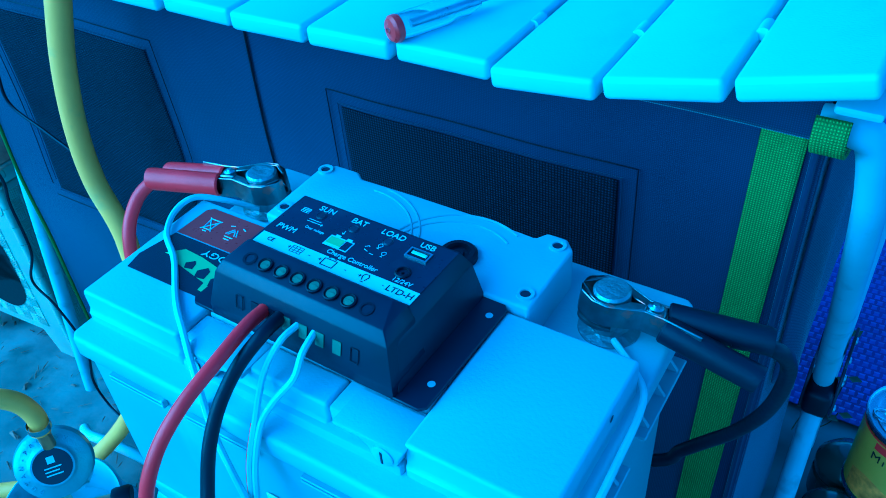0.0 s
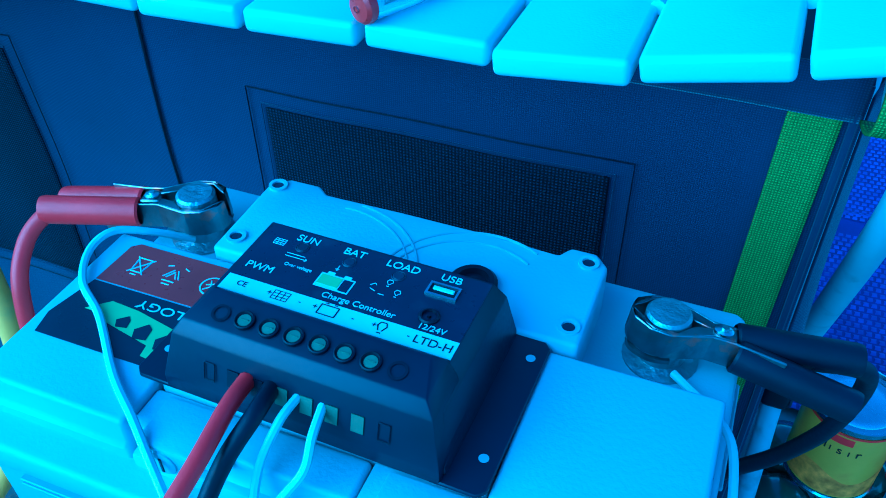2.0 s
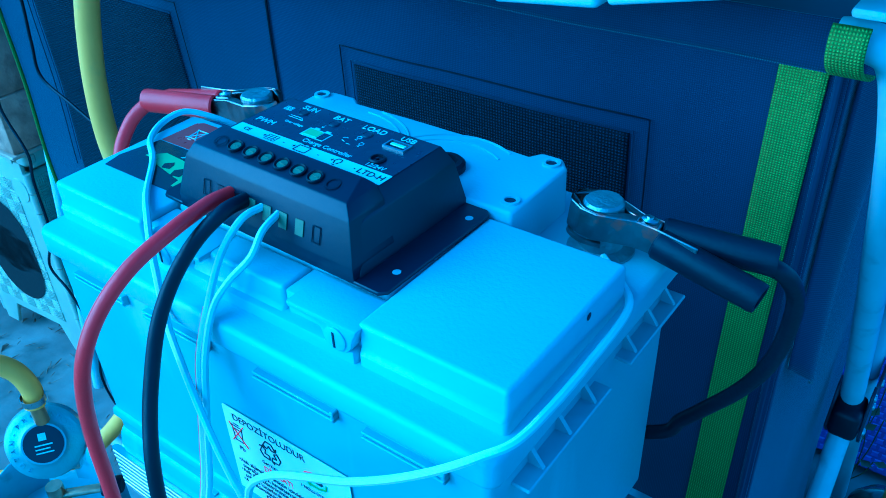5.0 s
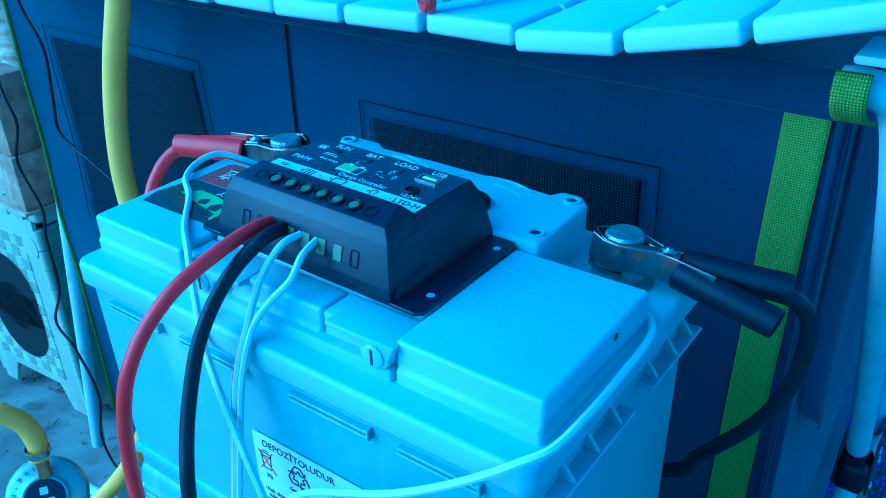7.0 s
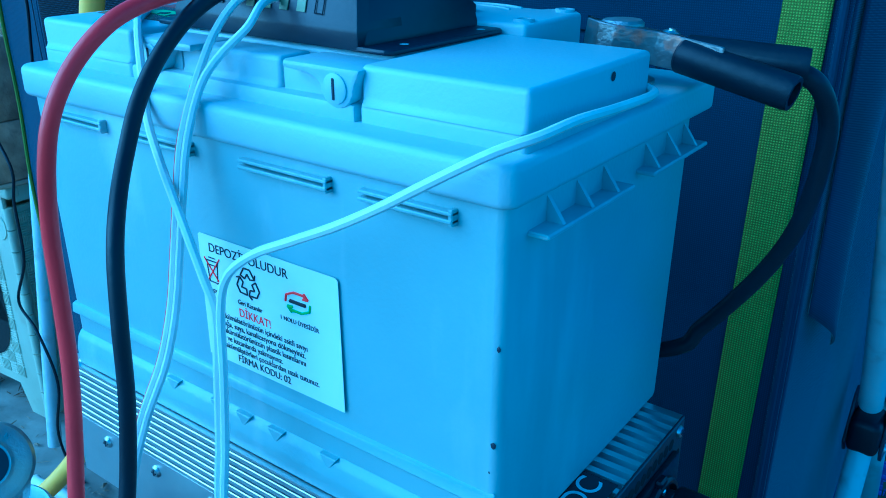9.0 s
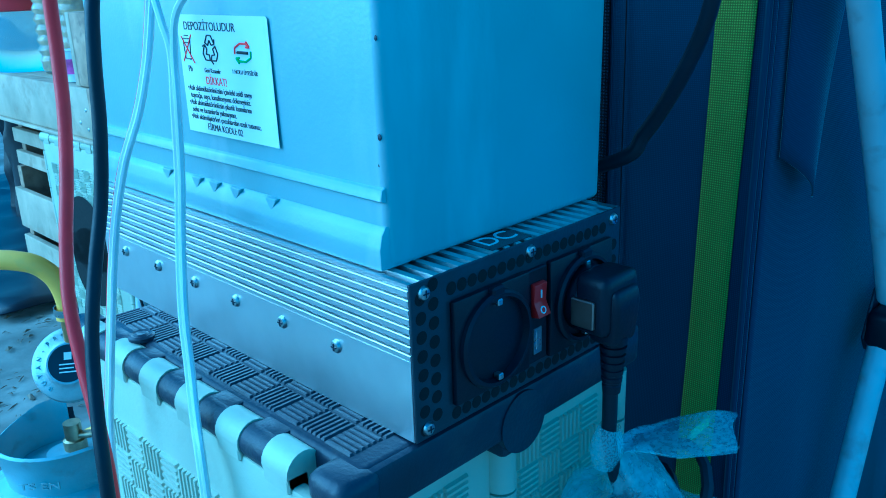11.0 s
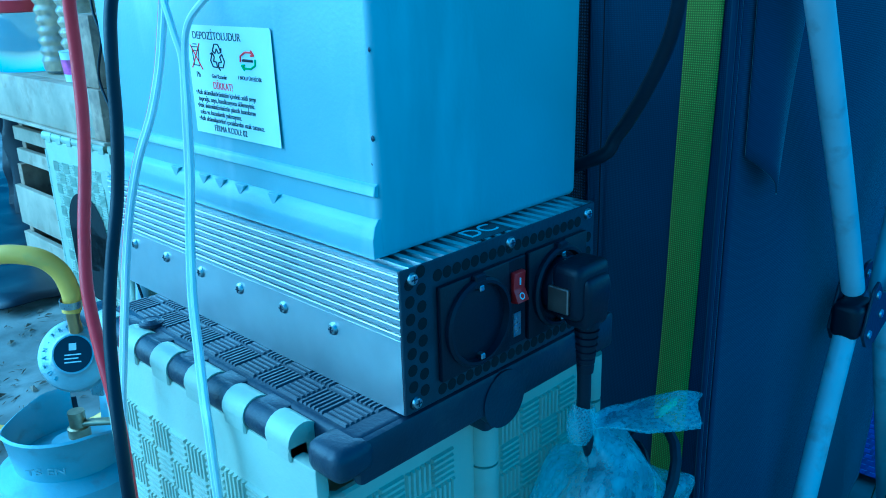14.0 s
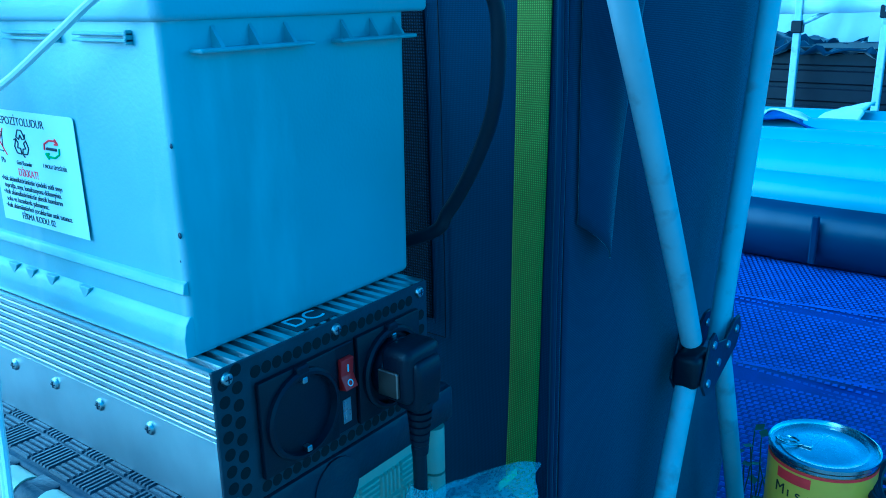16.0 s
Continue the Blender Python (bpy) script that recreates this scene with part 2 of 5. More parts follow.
bm = bmesh.new()
ticks = sorted({round(v, 3) for v in [*(i * 0.02 - 1.8 for i in range(181)), -400, -120, -40, -15, -6, -3, 3, 6, 15, 40, 120, 400]})
grid = [[bm.verts.new((x, y, ground_height(x, y) if abs(x) < 1.9 and abs(y) < 1.9 else -0.006)) for y in ticks] for x in ticks]
for i in range(len(ticks) - 1):
    for j in range(len(ticks) - 1):
        bm.faces.new((grid[i][j], grid[i + 1][j], grid[i + 1][j + 1], grid[i][j + 1]))
ground = part("ground", bm, M_SOIL)
tagged(ground, "dry grey trampled soil with scattered dead needles", "ground", kind="structure")

# dead needles and crumbs on the soil
bm = bmesh.new()
for k in range(2600):
    x, y = random.uniform(-1.6, -0.35), random.uniform(-0.6, 0.9)
    z = ground_height(x, y) + 0.003
    a, s = random.uniform(0, math.pi), random.uniform(0.003, 0.011)
    w = random.uniform(0.0004, 0.0011) if k % 5 else s * 0.35
    d, e = Vector((math.cos(a), math.sin(a), random.uniform(-0.1, 0.15))) * s, Vector((-math.sin(a), math.cos(a), 0)) * w
    c = Vector((x, y, z))
    vs = [bm.verts.new(c + d + e), bm.verts.new(c + d - e), bm.verts.new(c - d - e), bm.verts.new(c - d + e), bm.verts.new(c + Vector((0, 0, w * 1.5)))]
    for i in range(4):
        bm.faces.new((vs[i], vs[(i + 1) % 4], vs[4]))
litter = part("litter", bm, mat("dead needles", (0.20, 0.17, 0.12), 0.9, 0, 0.5, 6, 0), smooth=False)
tagged(litter, "dead needles and soil crumbs lying on the ground", "litter", kind="stuff")

# ---- battery ----
ZB = 0.4585
battery = thing("car_battery", "grey plastic car battery standing on a silver power inverter", "car battery", (0, 0, ZB))


def local(bm, ob):
    bmesh.ops.translate(bm, verts=bm.verts, vec=-Vector(ob.location))
    return bm


def bpart(name, bm, material=None, label="", angle=35):
    return part(name, local(bm, battery), material or M_LID, battery, label, angle=angle)


M_STICKER = mat("black glossy sticker", (0.02, 0.021, 0.03), 0.22, 0, 0.2, 30, 0.05, 300)
M_MAROON = mat("dark red sticker", (0.16, 0.035, 0.03), 0.3, 0, 0.15, 30, 0.05, 300)
M_LIME = mat("lime green print", (0.30, 0.58, 0.16), 0.35, 0, 0.1, 40, 0)
M_LEAD = mat("scratched lead", (0.38, 0.38, 0.38), 0.45, 0.8, 0.3, 90, 0.8, 300)

case = taper(-0.1365, 0.1365, -0.0848, 0.072, ZB, 0.612, 0.0012, 0.0040, 3)
foot = prism([(-0.0876, ZB + 0.0005), (-0.0878, ZB + 0.010), (-0.0862, ZB + 0.0165), (-0.0838, ZB + 0.0200), (-0.070, ZB + 0.0200), (-0.070, ZB + 0.0005)], -0.1345, 0.1345, "x", 0.0012, 2)
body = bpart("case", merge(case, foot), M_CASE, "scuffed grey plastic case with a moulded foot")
bpart("case_step", prism([(-0.0862, ZB + 0.031), (-0.0855, ZB + 0.036), (-0.083, ZB + 0.037), (-0.083, ZB + 0.030)], -0.135, 0.135, "x", 0.0004, 1), M_CASE)
for x in (-0.051, -0.018, 0.0, 0.021, 0.053):
    bpart("dent", prism([(x - 0.005, ZB + 0.0195), (x + 0.005, ZB + 0.0195), (x, ZB + 0.0125)], -0.0868, -0.083, "y", 0.0003, 1), M_CASE)
cover = prism([(-0.1415, -0.0845), (-0.1375, -0.0885), (0.1365, -0.0885), (0.1405, -0.0845), (0.1405, 0.0865), (0.1365, 0.0905), (-0.1375, 0.0905), (-0.1415, 0.0865)], 0.607, 0.622, "z", 0.0028, 3)
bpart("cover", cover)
for x0, x1 in ((-0.118, -0.077), (-0.0615, -0.0155), (0.0145, 0.0620), (0.077, 0.118)):
    bpart("ledge_rib", merge(box(x0, x1, -0.0885, -0.084, 0.5985, 0.600, 0.0004, 1), box(x0, x1, -0.0882, -0.084, 0.6012, 0.6026, 0.0004, 1), box(x1 - 0.002, x1, -0.088, -0.084, 0.5975, 0.6035, 0.0004, 1)), M_CASE)
for y0, y1, posts in ((-0.071, -0.004, (-0.058, -0.037, -0.016)), (0.014, 0.073, (0.022, 0.044, 0.063))):
    lug = prism([(y0, 0.5935), (y1, 0.5935), (y1, 0.5955), (y0, 0.5955)], 0.1345, 0.1445, "x", 0.0006, 1)
    webs = [prism([(0.1355, 0.595), (0.1435, 0.595), (0.1355, 0.606)], y - 0.001, y + 0.001, "y") for y in posts]
    bpart("carry_lug", merge(lug, *webs), M_CASE)

# lids with stepped, rounded fronts
def lid_block(x0, x1, y0, y1, top):
    return prism([(y0 - 0.001, 0.619), (y0 - 0.001, 0.6285), (y0 + 0.0004, 0.6293), (y0 + 0.0004, top), (y1, top), (y1, 0.619)], x0, x1, "x", 0.0022, 3)


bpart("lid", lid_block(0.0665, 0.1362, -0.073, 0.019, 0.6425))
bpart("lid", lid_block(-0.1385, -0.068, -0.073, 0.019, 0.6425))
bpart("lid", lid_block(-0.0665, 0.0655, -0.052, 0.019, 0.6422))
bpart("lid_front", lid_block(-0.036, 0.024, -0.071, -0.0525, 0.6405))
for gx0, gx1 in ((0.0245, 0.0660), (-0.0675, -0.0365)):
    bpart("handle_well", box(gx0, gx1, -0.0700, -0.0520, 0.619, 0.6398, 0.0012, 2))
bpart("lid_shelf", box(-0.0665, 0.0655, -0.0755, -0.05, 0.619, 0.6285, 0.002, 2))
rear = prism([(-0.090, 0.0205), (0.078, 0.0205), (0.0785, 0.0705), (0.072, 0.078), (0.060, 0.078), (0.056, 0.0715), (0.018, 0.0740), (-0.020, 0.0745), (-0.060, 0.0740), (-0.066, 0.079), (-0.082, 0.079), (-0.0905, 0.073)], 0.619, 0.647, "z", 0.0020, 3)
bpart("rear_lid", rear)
for x, y in ((0.072, 0.029), (0.070, 0.0695), (-0.085, 0.071), (-0.083, 0.030)):
    bpart("screw_eye", lathe([(0.0030, 0), (0.0046, 0), (0.0046, 0.0012), (0.0030, 0.0012), (0.0028, -0.001), (0.0, -0.001)], (x, y, 0.6470), seg=20), M_LID)
    # flat dark disc: the hole's inner shade is put into its colour
    bpart("eye_hole", lathe([(0.0026, 0.0), (0, 0.0)], (x, y, 0.6474), seg=16), M_DARKP)
# another uncut hole, its depth shown by a dark disc
bpart("side_hole", lathe([(0.0018, 0), (0.0, 0)], (0.1364, -0.0145, 0.6375), (1, 0, 0), seg=16), M_DARKP)


def arc(cx, cy, r, a0, a1, z, w=0.0005, h=0.0007, n=28):
    pts = [(cx + r * math.cos(radians(a0 + (a1 - a0) * k / n)), cy + r * math.sin(radians(a0 + (a1 - a0) * k / n)), z) for k in range(n + 1)]
    return tube(pts, w, 6, 1, False)


# curved handle recesses of the lids: darker raised lines stand in for groove shadow
for cx, cy, r, a0, a1, z in ((-0.045, 0.022, 0.050, 8, 84, 0.6470), (-0.045, 0.022, 0.0455, 8, 92, 0.6470), (0.027, 0.032, 0.0410, 60, 172, 0.6470), (0.025, 0.030, 0.036, 55, 165, 0.6470),
                              (0.051, -0.031, 0.0405, 186, 211, 0.6425), (0.052, -0.031, 0.0335, 186, 217, 0.6425), (-0.026, -0.030, 0.030, 195, 225, 0.6425)):
    bpart("groove_shade_line", arc(cx, cy, r, a0, a1, z, 0.0007), M_CASE)
for x, side in ((0.058, 1), (-0.049, -1)):
    tongue = [(x + side * 0.0082 * math.cos(radians(a)), 0.6343 + 0.0082 * math.sin(radians(a))) for a in range(0, -181, -20)]
    outline = [(x - side * 0.027, 0.6412), (x + side * 0.0115, 0.6412), (x + side * 0.0100, 0.638), *tongue, (x - side * 0.0105, 0.6362), (x - side * 0.0150, 0.6375), (x - side * 0.027, 0.6380)]
    strap_b = prism(outline, -0.0765, -0.054, "y", 0.0014, 2)
    arm = bpart("handle", strap_b, M_LID, "folded moulded carrying handle")
    knob = lathe([(0.0, 0.0012), (0.0046, 0.0012), (0.0056, 0.0006), (0.0056, -0.001)], (x, -0.0766, 0.6335), (0, -1, 0), seg=20)
    part("pivot", local(knob, battery), M_LID, arm)
    part("pivot_slot", local(box(x - 0.0007, x + 0.0007, -0.0782, -0.0776, 0.6295, 0.6375, 0.0003, 1), battery), M_DARKP, arm)
vent = bpart("vent_plug", lathe([(0.0105, 0), (0.0105, 0.003), (0.009, 0.0045), (0.0068, 0.0045), (0.006, 0.002), (0.0035, 0.002), (0.003, 0.0035), (0, 0.0035)], (0.028, 0.038, 0.647), seg=28), M_BLACKP, "black round vent plug")
for x, y in ((0.108, 0.0515), (-0.119, 0.0505)):
    post = bpart("terminal_post", lathe([(0.0160, 0.0), (0.0160, 0.0012), (0.0120, 0.0022), (0.0104, 0.003), (0.0094, 0.0252), (0.0082, 0.0264), (0, 0.0264)], (x, y, 0.622), seg=28), M_LEAD, "scratched lead terminal post")
# stickers on the lid
sheet_z = 0.6429
bpart("top_sticker", prism([(-0.131, -0.047), (-0.0665, -0.047), (-0.0665, -0.013), (-0.1285, -0.013), (-0.1335, -0.036)], 0.6424, sheet_z, "z", 0), M_STICKER, "black sticker with lime green lettering")
bpart("top_sticker", prism([(-0.1285, -0.012), (-0.0665, -0.012), (-0.0665, 0.014), (-0.124, 0.014), (-0.1275, 0.011)], 0.6424, sheet_z, "z", 0), M_MAROON, "dark red sticker with warning signs")
up = plane_pose(0, 0, 0, "top")
bz = sheet_z + 0.0002 - ZB
bpart("sticker_mark", prism([(-0.1205, -0.029), (-0.112, -0.0215), (-0.098, -0.0225), (-0.067, -0.0285), (-0.067, -0.0445), (-0.082, -0.043), (-0.083, -0.0375), (-0.108, -0.0325), (-0.111, -0.029)], sheet_z, sheet_z + 0.0002, "z"), M_LIME)
words("NOLOGY", 0.0064, plane_pose(-0.083, -0.0185, bz, "top_turned"), M_PAPER, battery, stretch=1.35)
for x0, x1, y0, y1 in ((-0.1035, -0.0965, -0.0335, -0.0265), (-0.0930, -0.0850, -0.0365, -0.0275), (-0.0815, -0.0730, -0.0385, -0.0290)):
    bpart("sticker_mark", prism([(x0 + 0.002, y0), (x1, y0 + 0.001), (x1 - 0.001, y1 - 0.002), (x0 + 0.004, y1), (x0, (y0 + y1) / 2)], sheet_z + 0.0002, sheet_z + 0.0004, "z"), M_STICKER)
for x in (-0.115, -0.098, -0.078):
    ring = lathe([(0.0048, 0.0), (0.0055, 0.0), (0.0055, 0.0002), (0.0048, 0.0002)], (x, 0.0015, sheet_z), seg=24) if x > -0.08 else None
    cx, cy = x, 0.0015
    if x == -0.115:
        lines = [((-4, 4.5), (4, 4.5)), ((-3.5, 4.5), (-2.5, -4)), ((3.5, 4.5), (2.5, -4)), ((-2.5, -4), (2.5, -4)), ((-4.5, 5), (4, -5)), ((4.5, 5), (-4, -5)), ((-1.5, -5.8), (1.5, -5.8))]
    elif x == -0.098:
        lines = [((-4, -2), (-1, 3)), ((1, 3), (4, -2)), ((-3, -4), (3, -4)), ((-2.4, -2), (0, 2)), ((0.6, 1), (2.4, -2)), ((-5.5, 4.5), (-3, 5.5)), ((3, 5.5), (5.5, 4.5)), ((-2, -6), (2, -6))]
    else:
        lines = [((-3, -3), (3, 3)), ((-2, 3), (1, -3)), ((-3, 0), (2, 2.4))]
    bms = [ring] if ring else []
    for (a, b), (c, d) in lines:
        bms.append(tube([(cx + a / 1000, cy + b / 1000, sheet_z), (cx + c / 1000, cy + d / 1000, sheet_z)], 0.00035, 5, 1, False))
    bpart("warning_sign", merge(*bms), M_PAPER)

# front label
FY = -0.0853
label = bpart("front_label", prism([(-0.0195, 0.5035), (0.0635, 0.5035), (0.0630, 0.5620), (0.0618, 0.5632), (-0.0180, 0.5632), (-0.0190, 0.5622)], FY - 0.0002, FY, "y"), M_PAPER, "white printed label with recycling signs")


def on_label(x, z):
    return plane_pose(x, FY - 0.0003, z - ZB, "front")


words("DEPOZİTOLUDUR", 0.0058, on_label(0.0115, 0.5575), M_INK, label)
words("Pb", 0.0042, on_label(-0.0105, 0.5362), M_INK, label)
words("Geri Kazanılır", 0.0032, on_label(0.011, 0.5362), M_INK, label, stretch=0.85)
words("DİKKAT!", 0.0055, on_label(0.0135, 0.5310), M_REDINK, label, stretch=0.9)
words("1 NOLU ÜYESİDİR", 0.0028, on_label(0.0405, 0.5370), M_INK, label, stretch=0.95)
for k, line in enumerate(("•Atık akümülatörünüzün içindeki asitli sıvıyı", "toprağa, suya, kanalizasyona dökmeyiniz.", "•Atık akümülatörünüzün plastik kısımlarını", "soba ve kazanlarda yakmayınız.", "•Atık akümülatörleri çocuklardan uzak tutunuz.")):
    words(line, 0.0039, on_label(-0.0155 + (0.002 if k in (1, 3) else 0), 0.5265 - 0.0037 * k), M_INK, label, stretch=0.88, align="LEFT")
words("FİRMA KODU: 02", 0.0048, on_label(0.0165, 0.5072), M_INK, label, stretch=0.9)


def strokes(lines, cx, cz, s, w, material, name="print_sign"):
    bms = [tube([(cx + a * s, FY - 0.0003, cz + b * s), (cx + c * s, FY - 0.0003, cz + d * s)], w, 5, 1, False) for (a, b), (c, d) in lines]
    part(name, local(merge(*bms), battery), material, label)


strokes([((-4, 5), (4, 5)), ((-3.5, 5), (-2.5, -5)), ((3.5, 5), (2.5, -4)), ((-2.5, -5), (3, -5)), ((-2, 6.5), (2, 6.5)), ((-3.4, 3), (3.4, 3)), ((2, -5.5), (3.4, -4.5))], -0.0112, 0.5463, 0.001, 0.00028, M_INK)
strokes([((-5, -6.5), (5, 7)), ((-5, 6), (6, -7))], -0.0112, 0.5463, 0.001, 0.00035, M_REDINK)
for k in range(3):
    a = radians(90 + 120 * k)
    ca, sa = math.cos(a), math.sin(a)
    seg = [((-4, 3.2), (-1.8, 6.6)), ((-1.8, 6.6), (1.8, 6.6)), ((1.8, 6.6), (4.2, 2.8)), ((4.2, 2.8), (1.6, 2.2)), ((4.2, 2.8), (4.6, 5)), ((-4, 3.2), (-1.6, 2)), ((-1.6, 2), (0, 4.4)), ((0, 4.4), (1.6, 2.2))]
    turn = [((p[0] * sa + p[1] * ca, -p[0] * ca + p[1] * sa), (q[0] * sa + q[1] * ca, -q[0] * ca + q[1] * sa)) for p, q in seg]
    strokes(turn, 0.011, 0.5465, 0.00105, 0.00038, M_INK)
strokes([((-7, -1), (-6.5, 2)), ((-6.5, 2), (-2, 4)), ((-2, 4), (3.5, 4)), ((3.5, 4), (6, 2.6)), ((6, 2.6), (3.6, 5)), ((6, 2.6), (3, 2.4))], 0.0405, 0.5465, 0.001, 0.00055, M_REDINK)
strokes([((7, 1), (6.5, -2)), ((6.5, -2), (2, -4)), ((2, -4), (-3.5, -4)), ((-3.5, -4), (-6, -2.6)), ((-6, -2.6), (-3.6, -5)), ((-6, -2.6), (-3, -2.4))], 0.0405, 0.5462, 0.001, 0.00055, M_GREENINK)
strokes([((-4.5, 0), (4.5, 0))], 0.0405, 0.5463, 0.001, 0.0008, M_INK)
# knocks along the corner
for x, z, s in ((0.1335, 0.5165, 0.0013), (0.1345, 0.556, 0.001), (0.132, 0.5045, 0.0009)):
    bm = bmesh.new()
    bmesh.ops.create_icosphere(bm, subdivisions=1, radius=s, matrix=Matrix.Translation((x, -0.0835, z)) @ Matrix.Diagonal((1, 0.5, 1.3, 1)))
    bpart("scuff", bm, M_DARKP)

# ---- charge controller ----
ctl = thing("charge_controller", "black solar charge controller lying on the battery lid", "charge controller", (-0.005, -0.0155, 0.6427))
CX = Vector((-0.005, -0.0155, 0.6427))


def cpart(name, bm, material=None, label="", parent=None, angle=35):
    return part(name, local(bm, ctl), material or M_BLACK, parent or ctl, label, angle=angle)


def flange(sgn):
    x0, x1 = CX.x + sgn * 0.052, CX.x + sgn * 0.0722
    pts = [(x0, -0.0535), (x1 - sgn * 0.003, -0.0535), (x1, -0.0505), (x1, 0.0195), (x1 - sgn * 0.003, 0.0225), (x0, 0.0225)]
    return prism(pts, 0.6427, 0.6446, "z", 0.0004, 1)


def hull(layers, r=0.0007):
    """A convex block from levels of (z, half width, y front, y back) about the controller's middle."""
    bm = bmesh.new()
    for z, w, y0, y1 in layers:
        for x in (-w, w):
            for y in (y0, y1):
                bm.verts.new((CX.x + x, y, z))
    bmesh.ops.remove_doubles(bm, verts=bm.verts[:], dist=1e-5)
    bmesh.ops.convex_hull(bm, input=bm.verts[:])
    bmesh.ops.dissolve_limit(bm, angle_limit=radians(1), verts=bm.verts[:], edges=bm.edges[:])
    bmesh.ops.bevel(bm, geom=bm.edges[:], offset=r, segments=2, profile=0.5, affect="EDGES")
    return bm


body_block = hull([(0.6427, 0.0570, -0.0500, 0.0232), (0.6455, 0.0570, -0.0500, 0.0232), (0.6660, 0.0530, -0.0420, 0.0200), (0.6740, 0.0485, -0.0300, 0.0165)])
cpart("housing", body_block, M_BLACK, "black housing with bevelled sides")
terminal_block = hull([(0.6427, 0.0562, -0.0535, -0.0270), (0.6500, 0.0562, -0.0535, -0.0270), (0.6690, 0.0520, -0.0482, -0.0265), (0.6748, 0.0485, -0.0448, -0.0262), (0.6785, 0.0440, -0.0310, -0.0295)])
cpart("terminal_block", terminal_block, M_BLACK, "raised black terminal edge")
cpart("mounting_flange", flange(1))
cpart("mounting_flange", flange(-1))
for sgn in (1, -1):
    for y in (-0.0385, 0.0118):
        cpart("flange_hole", lathe([(0.0019, 0.0), (0.0, 0.0)], (CX.x + sgn * 0.0665, y, 0.64485), seg=18), M_LID)
PT = 0.6743
M_PANEL = mat("dark blue printed film", (0.012, 0.016, 0.035), 0.3, 0, 0.2, 40, 0.1, 300, dirt=(0.035, 0.042, 0.06))
panel = cpart("panel", box(-0.0515, 0.0435, -0.0168, 0.0150, 0.674, PT, 0), M_PANEL, "dark blue printed front film")
strip = cpart("panel_strip", box(-0.0515, 0.0435, -0.0255, -0.0171, 0.674, PT, 0), M_PAPER, "white printed strip")


def on_panel(x, y):
    return plane_pose(x * 1.05 + 0.0030 - CX.x, y - CX.y, PT + 0.0001 - CX.z, "top")


for text, x, y, s in (("SUN", -0.0345, 0.0112, 0.0052), ("BAT", -0.0147, 0.0112, 0.0052), ("LOAD", 0.0053, 0.0112, 0.0052), ("USB", 0.0242, 0.0118, 0.0050), ("PWM", -0.0435, -0.0100, 0.0052), ("Charge Controller", -0.0010, -0.0140, 0.0040), ("12/24V", 0.0275, -0.0148, 0.0038), ("Over voltage", -0.0305, -0.0045, 0.0023)):
    words(text, s, on_panel(x, y), M_PAPER, panel)
words("LTD-H", 0.0052, on_panel(0.0305, -0.0213), M_INK, strip)
for text, x in (("CE", -0.0445), ("+", -0.033), ("-", -0.0205), ("+", -0.0145), ("-", 0.0005), ("+", 0.0085), ("-", 0.0215)):
    words(text, 0.0036, on_panel(x, -0.0208), M_INK, strip)


def lines_on(segs, cx, cy, s, w, material, parent, name="print_sign"):
    bms = [tube([(cx + a * s, cy + b * s, PT), (cx + c * s, cy + d * s, PT)], w, 5, 1, False) for (a, b), (c, d) in segs]
    cpart(name, merge(*bms), material, parent=parent)


cell = [((-3, k), (3, k)) for k in (-2, -0.7, 0.7, 2)] + [((k, -2), (k, 2)) for k in (-3, -1, 1, 3)]
lines_on(cell, -0.0435, 0.0062, 0.0008, 0.00016, M_PAPER, panel)
lines_on(cell, -0.0268, -0.0208, 0.0011, 0.0002, M_INK, strip)
lines_on([((-3, -2), (3, -2)), ((-3, 2), (3, 2)), ((-3, -2), (-3, 2)), ((3, -2), (3, 2)), ((-2, 2.8), (-1, 2.8)), ((1, 2.8), (2, 2.8))], -0.0068, -0.0209, 0.0012, 0.0003, M_INK, strip)
lines_on([((-1.4, 0.5), (-0.8, 1.8)), ((-0.8, 1.8), (0.8, 1.8)), ((0.8, 1.8), (1.4, 0.5)), ((1.4, 0.5), (0.6, -1.4)), ((-1.4, 0.5), (-0.6, -1.4)), ((-0.6, -2.2), (0.6, -2.2))], 0.0150, -0.0208, 0.0013, 0.0003, M_INK, strip)
for x, y in ((0.0075, 0.0012), (0.0125, -0.003)):
    lines_on([((-1.4, 0.5), (-0.8, 1.8)), ((-0.8, 1.8), (0.8, 1.8)), ((0.8, 1.8), (1.4, 0.5)), ((1.4, 0.5), (0, -1.4)), ((-1.4, 0.5), (0, -1.4)), ((-0.6, -2.2), (0.6, -2.2))], x, y, 0.0009, 0.00016, M_PAPER, panel)
lines_on([((-5, 1), (5, 1)), ((-5, -1), (4, -1)), ((4, -1), (7, -1)), ((6, 0), (7, -1)), ((6, -2), (7, -1))], -0.0335, 0.0008, 0.0008, 0.00016, M_PAPER, panel)
lines_on([((0, 3), (0, -1)), ((-1, 0.4), (0, -1)), ((1, 0.4), (0, -1))], -0.0145, 0.0003, 0.0007, 0.00018, M_PAPER, panel)
lines_on([((-3, 0), (-1, 2)), ((-1, 2), (0, 1)), ((-2, -2), (1, -3)), ((3, -4), (6, -4))], 0.0035, -0.0025, 0.0008, 0.00018, M_PAPER, panel)
cpart("battery_sign", merge(box(-0.0190, -0.0045, -0.0108, -0.0032, PT - 0.0002, PT + 0.0001), box(-0.0168, -0.0138, -0.0032, -0.0018, PT - 0.0002, PT + 0.0001), box(-0.0097, -0.0067, -0.0032, -0.0018, PT - 0.0002, PT + 0.0001)), M_PAPER, parent=panel)
